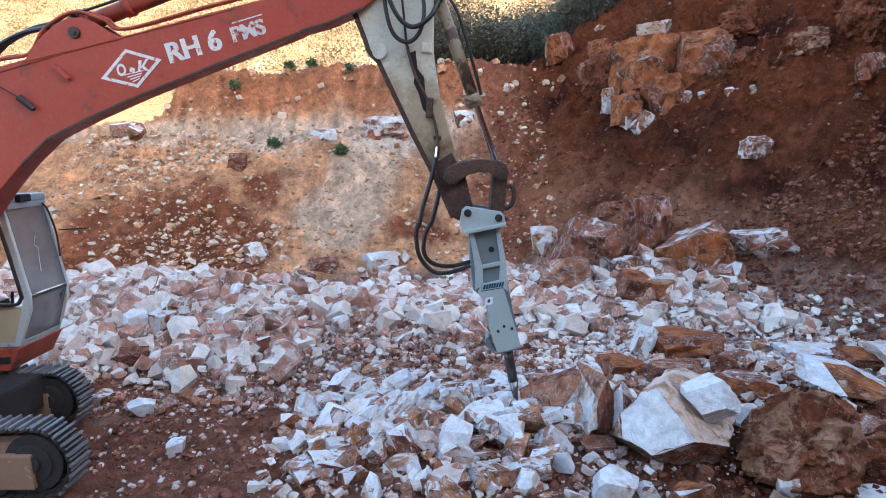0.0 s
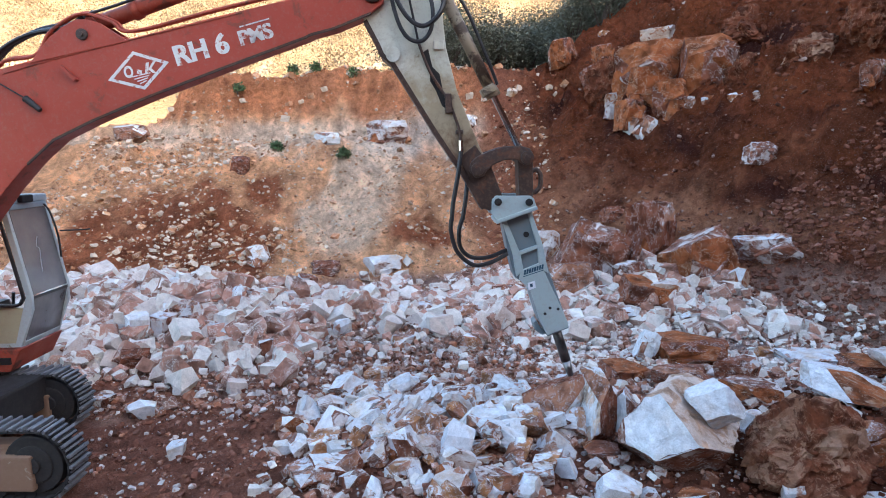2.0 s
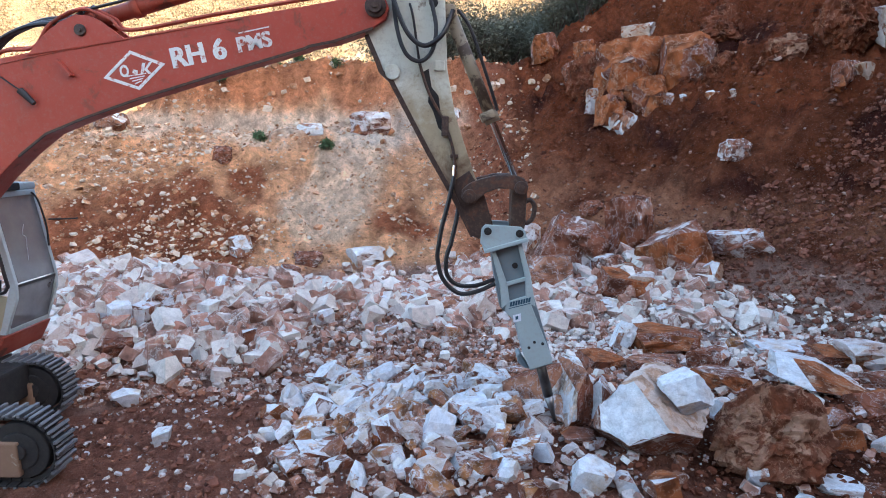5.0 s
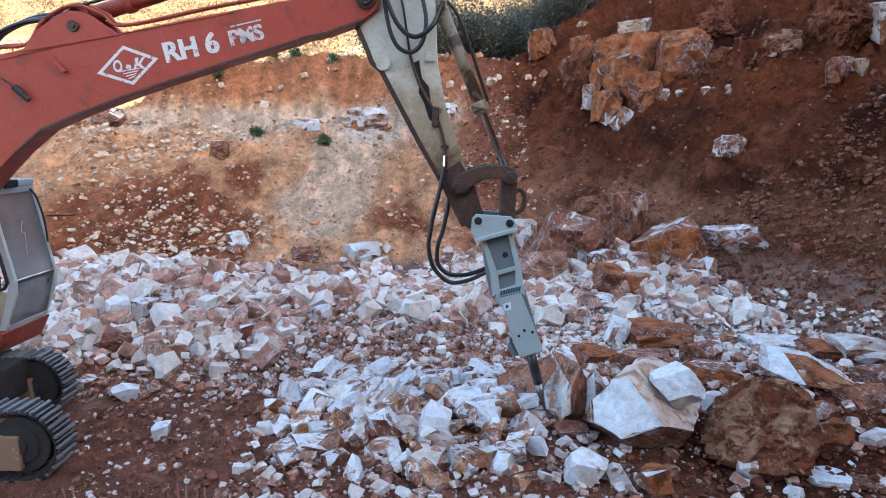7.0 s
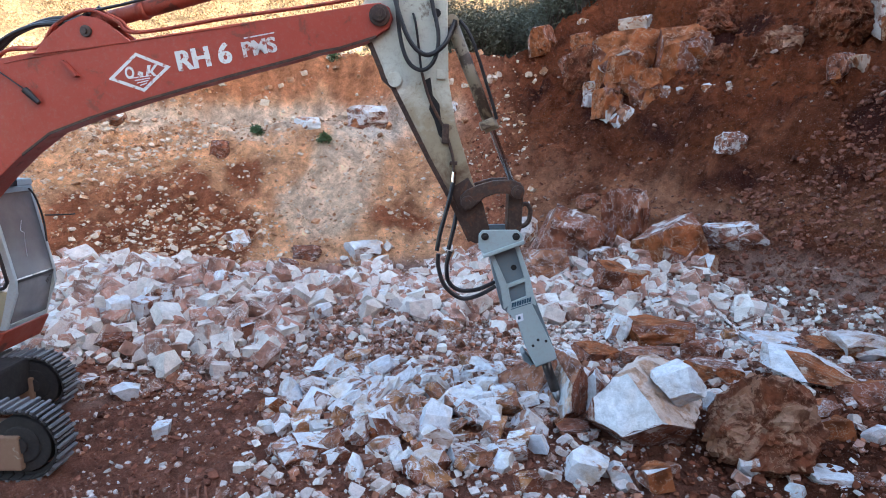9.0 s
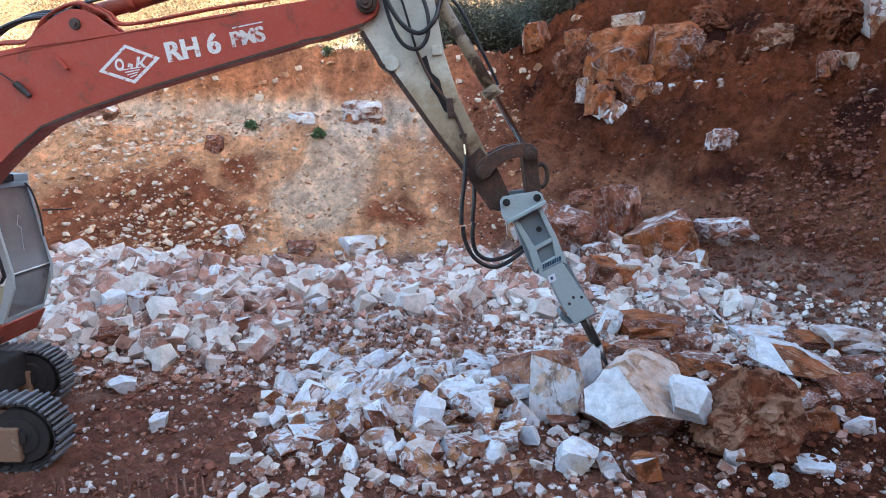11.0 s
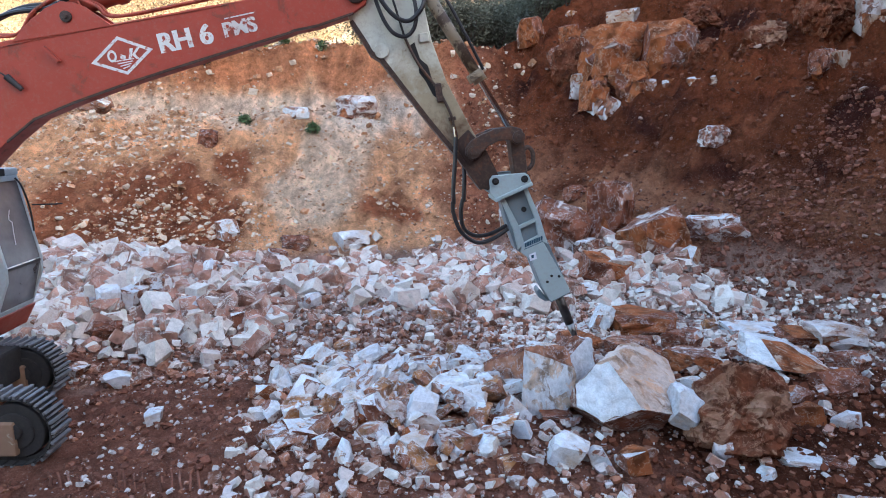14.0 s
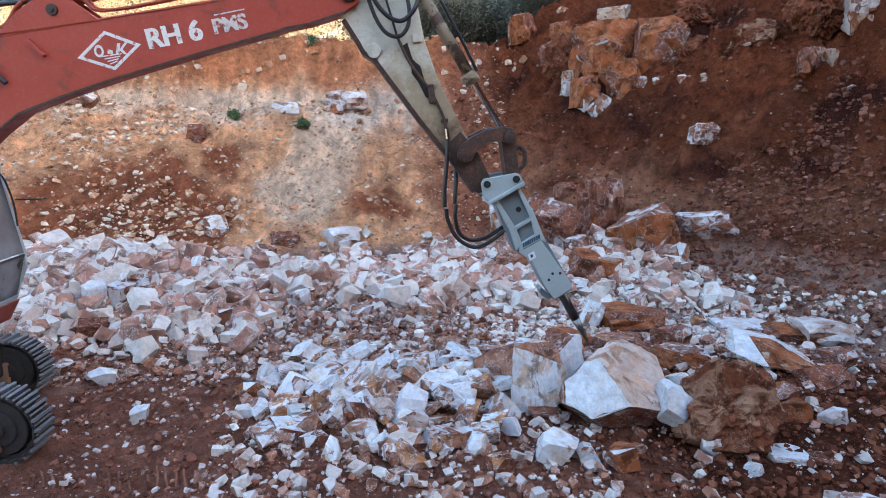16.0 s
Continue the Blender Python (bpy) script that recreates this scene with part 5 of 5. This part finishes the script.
rock("brown", 9.6, 21.0, 8.0, 2.4, 1.8, 1.8, 40, 1)
rock("brown", 11.4, 17.6, 7.6, 2.2, 1.6, 2.2, 75, 2)


def scatter(name, count, place, sizes, material, label, seed, shapes=10, sink=0.25, squash=(0.5, 1.0), points=8, second=None):
    """Very many stones as one mesh. place(g, n) gives n rows of x, y and the share of the size range."""
    r = random.Random(seed)
    bank = []
    for i in range(shapes):
        b = broken_block(seed * 50 + i, points - 3 + i % 3, (6, 4, 0, 0))
        b.verts.index_update()
        bank.append((np.array([v.co for v in b.verts]), np.array([[v.index for v in f.verts] for f in b.faces]), [min(f.material_index, 1) for f in b.faces]))
        b.free()
    spots = place(np.random.RandomState(seed), count)
    zs = land(spots[:, 0], spots[:, 1])[0]
    verts, faces, slots, base = [], [], [], 0
    for (x, y, k), z in zip(spots, zs):
        v, f, m = bank[r.randrange(shapes)]
        s = sizes[0] + (sizes[1] - sizes[0]) * k
        e = Euler((r.uniform(-0.6, 0.6), r.uniform(-0.6, 0.6), r.uniform(0, 6.28))).to_matrix()
        d = np.array([s * r.uniform(0.75, 1.25), s * r.uniform(0.75, 1.25), s * r.uniform(*squash)])
        w = (v * d) @ np.array(e).T
        lift = -w[:, 2].min() - sink * s
        verts.append(w + (x, y, z + lift))
        faces.append(f + base)
        slots += m
        base += len(v)
    me = raw_mesh(name, np.concatenate(verts).tolist(), np.concatenate(faces).tolist(), material)
    if second:
        me.materials.append(second)
        me.polygons.foreach_set("material_index", slots)
    return tagged(new(name, me), label, "stones", kind="stuff")


def pick(x0, x1, y0, y1, power=3.0, keep=None):
    def place(g, count):
        rows = np.zeros((0, 3))
        while len(rows) < count:
            x, y = g.uniform(x0, x1, count * 2), g.uniform(y0, y1, count * 2)
            ok = g.uniform(0, 1, count * 2) < (keep(x, y) if keep else 1.0)
            rows = np.concatenate([rows, np.stack([x, y, g.uniform(0, 1, count * 2) ** power], 1)[ok]])
        return rows[:count]
    return place


def cosy(x, y):
    return math.exp(-((x + 0.1) / 1.75) ** 2 - ((y - 8.1) / 1.35) ** 2)


def clear_tracks(x, y):
    near = (x < -4.5) & (y > 6.3) & (y < 7.1)
    far = (x < -5.5) & (y > 6.0) & (y < 8.9)
    return np.where(near | far, 0.0, 1.0)


def left_bank(x, y):
    return np.where(x < -3.2, np.exp(-((y - 12.7) / 1.8) ** 2), np.exp(-((y - 14.2) / 1.1) ** 2) * 0.7)


def patchy(lo, hi, scale, seed):
    return lambda x, y: ease(fbm(x * scale, y * scale, seed, 3), lo, hi) * 0.93 + 0.07


in_patches = patchy(-0.1, 0.3, 0.5, 101)
scatter("dark_clods", 4500, pick(2.3, 9, 4.6, 9.2, 3), (0.015, 0.13), HILL_CLODS, "crumbled dark brown clods round the boulders", 19, 10, 0.3, (0.5, 0.9), 7)
scatter("clay_clods", 8500, pick(-7, 9, 4.6, 12, 3, lambda x, y: clear_tracks(x, y) * np.where((x > 2.3) & (y < 9), 0.1, 1.0)), (0.015, 0.13), CLODS, "crumbled red clay clods on the floor", 12, 12, 0.4, (0.4, 0.8), 8)
scatter("floor_chips", 15000, pick(-7, 9, 4.6, 16, 3.5, lambda x, y: clear_tracks(x, y) * (right_side(x, y) < -0.6)), (0.012, 0.09), CHIPS, "small pale stone chips strewn over red clay", 2, 12, 0.2, (0.35, 0.8), 6)
scatter("floor_rubble", 2600, pick(-8, 9, 8.8, 16.2, 3.2, lambda x, y: clear_tracks(x, y) * in_patches(x, y) * (right_side(x, y) < -0.8)), (0.04, 0.24), RUBBLE, "broken limestone rubble on the quarry floor", 3, 12, second=RUBBLE_SKIN)
scatter("bank_rubble", 1500, pick(-13.5, 3.0, 9.6, 16.0, 1.1, left_bank), (0.2, 0.6), RUBBLE, "heap of pale broken limestone along the bank", 4, 18, second=RUBBLE_SKIN)
scatter("bank_filler", 2200, pick(-13.5, 3.0, 9.4, 16.2, 2.0, left_bank), (0.06, 0.26), RUBBLE, "small stones between the blocks of the heap", 13, 12, second=RUBBLE_SKIN)
scatter("back_rubble", 1000, pick(0.0, 8.0, 12.5, 18.0, 2.0, lambda x, y: right_side(x, y) < -0.7), (0.1, 0.5), RUBBLE, "mixed rubble at the foot of the hillside", 5, 12, second=RUBBLE_SKIN)
scatter("toe_rubble", 800, pick(-3.0, 5.0, 13.8, 17.6, 1.8, lambda x, y: np.exp(-((y - 15.0 - 0.12 * (x + 3)) / 1.2) ** 2)), (0.08, 0.5), RUBBLE, "broken limestone at the foot of the orange bank", 20, 14, second=RUBBLE_SKIN)
scatter("middle_gravel", 4200, pick(-6, 3.5, 8.9, 13.5, 3.0, clear_tracks), (0.03, 0.18), CHIPS, "pinkish gravel on the middle of the floor", 15, 10)
scatter("gravel_strip", 4200, pick(1.5, 11.5, 10.6, 14.2, 2.6, lambda x, y: right_side(x, y) < -0.3), (0.03, 0.2), RUBBLE, "pale gravel and chips on the floor", 6, 12, 0.25, (0.35, 0.8), 9)
scatter("slope_stones", 5200, pick(-14, 3, 14.8, 24.5, 4.0, patchy(-0.15, 0.35, 0.45, 111)), (0.03, 0.26), SLOPE_STONE, "pale stones bedded in the orange bank", 7, 14, 0.35, (0.3, 0.7), 8)
scatter("slope_gravel", 7000, pick(-14, 3, 14.6, 24.5, 3.0), (0.02, 0.11), SLOPE_STONE, "fine gravel on the orange bank", 14, 8, 0.3, (0.4, 0.9), 6)
scatter("upper_stones", 700, pick(-13, 4, 23.8, 27.5, 4.0), (0.05, 0.4), SLOPE_STONE, "stones bedded in the upper face", 8, 10, 0.4)
scatter("hillside_stones", 3200, pick(1.0, 13.5, 12.0, 24, 6.0, lambda x, y: right_side(x, y) > -0.4), (0.02, 0.2), DULL_STONE, "dull stones bedded in the brown hillside", 9, 12, 0.4, (0.3, 0.7), 11)
scatter("toe_stones", 2200, pick(1.0, 11, 12.0, 19, 3.5, lambda x, y: (right_side(x, y) > -0.4) & (right_side(x, y) < 1.6)), (0.015, 0.12), DULL_STONE, "gravel at the foot of the brown hillside", 16, 12, 0.3, (0.3, 0.7), 11)
scatter("hillside_clods", 5500, pick(1.0, 14, 12.0, 25, 5.0, lambda x, y: ease(right_side(x, y), 0.4, 3.0)), (0.02, 0.19), HILL_CLODS, "rough brown clods on the hillside", 17, 14, 0.55, (0.4, 0.9), 10)
scatter("toe_clods", 3600, pick(5.5, 11, 10.8, 15.5, 2.5, lambda x, y: ease(right_side(x, y), -2.2, -0.6)), (0.02, 0.17), CLODS, "crumbly brown clods at the foot of the hillside", 18, 10, 0.35, (0.5, 0.9), 7)
scatter("heap_chips", 2700, pick(-2.6, 7.2, 5.6, 10.6, 2.6, lambda x, y: np.where((x > 2.4) & (y < 8.2), 0.16, 1.0)), (0.03, 0.2), CHIPS, "chips between the broken blocks", 10, 10, 0.25, (0.4, 0.9), 7, RUBBLE)


def build_track_print():
    """Ribs that the crawler's shoes pressed into the clay."""
    r = random.Random(33)
    b = bmesh.new()
    for i in range(19):
        x = -4.5 + 0.11 * i
        y0, y1 = 6.05 + r.uniform(-0.06, 0.06), 6.42 + r.uniform(-0.08, 0.04)
        if r.random() < 0.15:
            continue
        p = [(x * y / 6.2 + r.uniform(-0.012, 0.012), y, height(x * y / 6.2, y) + 0.004 + r.uniform(-0.006, 0.006)) for y in (y0, (y0 + y1) / 2, y1)]
        tube(p, 0.016, b, 6, 3)
    me = mesh_of("track_print", b, CLODS)
    return tagged(new("track_print", me), "ribbed crawler track print in the red clay", "track print", kind="stuff")


build_track_print()


# heap under the breaker: blocks one could pick up
def build_heap():
    r = random.Random(21)
    made = 0
    while made < 200:
        x, y = r.uniform(-2.6, 2.1), r.uniform(6.35, 10.4)
        if r.random() > cosy(x, y) or (x > 1.3 and y < 7.9):
            continue
        s = 0.2 + 0.3 * r.random() ** 1.4
        kind = r.choices(["pale", "white", "rust"], [5, 9, 1.2])[0]
        z = height(x, y) + s * 0.18 + 0.12 * cosy(x, y) * r.random()
        rock(kind, x, y, z, s * r.uniform(0.8, 1.6), s * r.uniform(0.6, 1.1), s * r.uniform(0.45, 0.95), r.uniform(0, 360), r.randrange(99), r.uniform(-45, 45), r.uniform(-45, 45))
        made += 1


build_heap()


# ---------------------------------------------------------------- plants
def leaf_cloud(count, rx, rz, leaf, seed, base=0.0):
    """A loose, uneven crown of small leaf sprays."""
    r = random.Random(seed)
    b = bmesh.new()
    lobes = [(Vector((r.uniform(-0.6, 0.6) * rx, r.uniform(-0.6, 0.6) * rx, base + rz * r.uniform(0.35, 0.95))), r.uniform(0.3, 0.55)) for _ in range(9)]
    for _ in range(count):
        c, k = r.choice(lobes)
        d = Vector((r.gauss(0, 1), r.gauss(0, 1), r.gauss(0, 1))).normalized() * (r.random() ** 0.4) * k
        p = c + Vector((d.x * rx, d.y * rx, d.z * rz))
        s = leaf * r.uniform(0.6, 1.4)
        u = Vector((r.gauss(0, 1), r.gauss(0, 1), r.gauss(0, 0.7))).normalized()
        w = u.cross(Vector((r.gauss(0, 1), r.gauss(0, 1), r.gauss(0, 1)))).normalized()
        q = [b.verts.new(p + u * s), b.verts.new(p + w * s * 0.5), b.verts.new(p - u * s), b.verts.new(p - w * s * 0.5)]
        b.faces.new(q)
    return b


def build_bush(name, label, rx, rz, count, leaf, mat, seed):
    r = random.Random(seed)
    root = tagged(new(name), label, "bush", "bushes on the quarry rim")
    st = bmesh.new()
    for i in range(6):
        a = r.uniform(0, 6.28)
        tx, ty = math.cos(a) * rx * r.uniform(0.2, 0.6), math.sin(a) * rx * r.uniform(0.2, 0.6)
        tube([(0.03 * math.cos(a), 0.03 * math.sin(a), -0.1), (tx * 0.4, ty * 0.4, rz * 0.35), (tx, ty, rz * r.uniform(0.6, 0.85))], 0.014 * rz + 0.005, st, 5, 3)
    part("trunk", st, BARK, root)
    part("foliage", leaf_cloud(count, rx, rz, leaf, seed + 5), mat, root)
    return root


def build_plants():
    r = random.Random(5)
    kinds = [build_bush("shrub", "dark green leafy shrub in shade on the rim", 1.5 + 0.3 * i, 1.9 + 0.4 * i, 2700, 0.06, LEAF_DARK, 60 + i) for i in range(3)]
    spots = []
    while len(spots) < 60:
        x, y = r.uniform(-2.5, 9.5), r.uniform(26.4, 36)
        spots.append((x, y))
    for i, (x, y) in enumerate(spots):
        m = pose(x, y, height(x, y) - 0.1, 0, 0, r.uniform(0, 360))
        if i < 3:
            kinds[i].matrix_basis = m
        else:
            copy_thing(kinds[i % 3], m)
    small = build_bush("low_bush", "small green bush on the bank", 0.34, 0.36, 320, 0.055, LEAF_GREEN, 80)
    for i, (x, y) in enumerate(((-6.93, 22.3), (-4.3, 21.6), (-9.2, 24.8), (-4.6, 25.7), (-6.2, 25.9), (-7.2, 26.0))):
        m = pose(x, y, height(x, y) - 0.03, 0, 0, 70 * i)
        if i == 0:
            small.matrix_basis = m
        else:
            copy_thing(small, m)


build_plants()


def build_woods():
    """The sunlit wooded hill far behind: crowns of leaf sprays, one mesh."""
    r = random.Random(9)
    verts, faces = [], []
    spots = []
    while len(spots) < 950:
        x, y = r.uniform(-120, 40), r.uniform(62, 150)
        if abs(x) < y * 0.95 + 5:
            spots.append((x, y))
    zs = land(np.array([s[0] for s in spots]), np.array([s[1] for s in spots]))[0]
    n = 0
    for (x, y), z in zip(spots, zs):
        s = r.uniform(1.2, 2.6)
        lobes = [(r.uniform(-0.6, 0.6), r.uniform(-0.6, 0.6), r.uniform(0.5, 1.5)) for _ in range(5)]
        for _ in range(150):
            c = r.choice(lobes)
            p = Vector((x, y, z)) + s * Vector((c[0] + r.gauss(0, 0.28), c[1] + r.gauss(0, 0.28), c[2] + r.gauss(0, 0.3)))
            u = Vector((r.gauss(0, 1), r.gauss(0, 1), r.gauss(0, 1))).normalized() * s * 0.075
            w = u.cross(Vector((r.gauss(0, 1), r.gauss(0, 1), r.gauss(0, 1)))).normalized() * s * 0.055
            verts += [tuple(p + u), tuple(p + w), tuple(p - u), tuple(p - w)]
            faces.append((n, n + 1, n + 2, n + 3))
            n += 4
    return tagged(new("woods", raw_mesh("woods", verts, faces, LEAF_AUTUMN)), "sunlit autumn scrub and trees on a far hill", "woods", kind="stuff")


build_woods()


# ---------------------------------------------------------------- what moves
# seconds, slew, boom, stick and breaker angles in degrees
SWINGS = [
    (0, 2.53, 3.73, -5.00, -7.53),
    (0.5, 3.55, 3.95, -1.70, -3.82),
    (1, 4.39, 4.21, 1.42, 0.42),
    (1.5, 4.67, 4.17, 2.63, 2.08),
    (2, 3.57, 3.59, 2.31, 1.62),
    (2.5, 1.27, 2.63, 2.32, 1.70),
    (3, -0.01, 1.73, 1.61, 0.95),
    (3.5, -0.97, 0.00, -0.00, -0.00),
    (4, -0.67, -0.30, -0.05, 0.65),
    (6.5, -0.36, 0.93, -3.52, -3.99),
    (7, -0.38, 1.05, -1.41, -1.40),
    (7.5, -0.34, 1.14, 0.10, 1.34),
    (8, 0.26, 0.76, -0.32, 1.47),
    (8.5, 0.91, 0.12, -1.24, 1.03),
    (9, 0.42, -1.20, -2.90, 2.65),
    (11.5, 0.17, 0.38, 9.49, 13.28),
    (12, -0.00, 0.22, 9.59, 12.69),
    (12.5, 0.78, 0.70, 9.68, 10.87),
    (13, 3.35, 1.59, 9.07, 8.14),
    (13.5, 3.80, 1.68, 8.66, 7.75),
    (14, 3.28, 1.59, 9.13, 7.46),
    (14.5, 2.54, 1.48, 9.54, 8.24),
    (15, 2.32, 1.37, 9.49, 10.70),
    (15.5, 2.54, 1.09, 8.69, 12.61),
    (16, 2.79, 0.87, 8.42, 13.02),
]


def arm_angles(t):
    """A smooth curve through the rows of SWINGS."""
    rows = SWINGS
    i = max(k for k in range(len(rows)) if rows[k][0] <= t + 1e-6)
    if i == len(rows) - 1:
        return rows[i][1:]
    a, b = rows[i], rows[i + 1]
    p, n = rows[max(i - 1, 0)], rows[min(i + 2, len(rows) - 1)]
    h = b[0] - a[0]
    u = (t - a[0]) / h
    out = []
    for k in range(1, 5):
        ma = (b[k] - p[k]) / max(b[0] - p[0], 1e-6) * h
        mb = (n[k] - a[k]) / max(n[0] - a[0], 1e-6) * h
        out.append((2 * u ** 3 - 3 * u * u + 1) * a[k] + (u ** 3 - 2 * u * u + u) * ma + (3 * u * u - 2 * u ** 3) * b[k] + (u ** 3 - u * u) * mb)
    return out


def turned(v, deg):
    c, s = math.cos(radians(deg)), math.sin(radians(deg))
    return (c * v[0] - s * v[1], s * v[0] + c * v[1])


def plus(a, b):
    return (a[0] + b[0], a[1] + b[1])


def arm_poses(t):
    slew, b, s, h = arm_angles(t)
    z = pose(0, 0, 0, 0, 0, slew)
    joint = plus(FOOT, turned((JOINT[0] - FOOT[0], JOINT[1] - FOOT[1]), b))
    on_stick = lambda p: plus(joint, turned((p[0] - JOINT[0], p[1] - JOINT[1]), s))
    nose, link, cyl = on_stick(NOSE), on_stick(LINK), on_stick(CYL)
    head = plus(nose, turned((HEAD[0] - NOSE[0], HEAD[1] - NOSE[1]), h))
    dx, dz = head[0] - link[0], head[1] - link[1]
    d = math.hypot(dx, dz)
    e = (LINK_LEN ** 2 - ROD_LEN ** 2 + d * d) / (2 * d)
    k = math.sqrt(max(LINK_LEN ** 2 - e * e, 0))
    eye = (link[0] + e * dx / d - k * dz / d, link[1] + e * dz / d + k * dx / d)
    deg = lambda p, q: math.degrees(math.atan2(q[1] - p[1], q[0] - p[0]))
    at = lambda p, a: z @ pose(p[0], 0, p[1], 0, -a, 0)
    return {
        "upper": z, "cab": z, "boom": at(FOOT, b), "stick": at(joint, s), "breaker": at(nose, h),
        "link": at(link, deg(link, eye) - 10.2), "bar": at(eye, deg(eye, head) + 90),
        "barrel": at(cyl, deg(cyl, eye)), "rod": at(eye, deg(eye, cyl)),
    }


def motions():
    times = [i * 0.25 for i in range(65)]
    poses = [arm_poses(t) for t in times]
    for name, ob in MOVING.items():
        walk(ob, [(t, p[name]) for t, p in zip(times, poses)])
    # the block on top slides off, the cracked slab turns its fresh face to the front
    settled = pose(3.4, 6.98, 0.52, 10, 62, 12)
    walk(loose_rock, [(0, LOOSE_ON), (9.3, LOOSE_ON), (10.4, pose(3.2, 7.0, 0.82, 4, 30, 6)), (11.4, pose(3.33, 6.95, 0.66, 6, 50, -14)), (12.1, settled), (16, settled)])
    opened = pose(1.74, 7.78, 0.62, 0, 4, 74)
    walk(slab_rock, [(0, SLAB_UP), (9.3, SLAB_UP), (10.3, pose(1.8, 7.88, 0.58, 0, 5, 40)), (11.2, opened), (16, opened)])
    pushed = pose(2.16, 7.95, 0.8, 0, 0, 70)
    walk(wedge_rock, [(0, WEDGE_UP), (9.3, WEDGE_UP), (10.3, pose(2.2, 8.05, 0.55, 0, -4, 36)), (11.2, pushed), (16, pushed)])


motions()
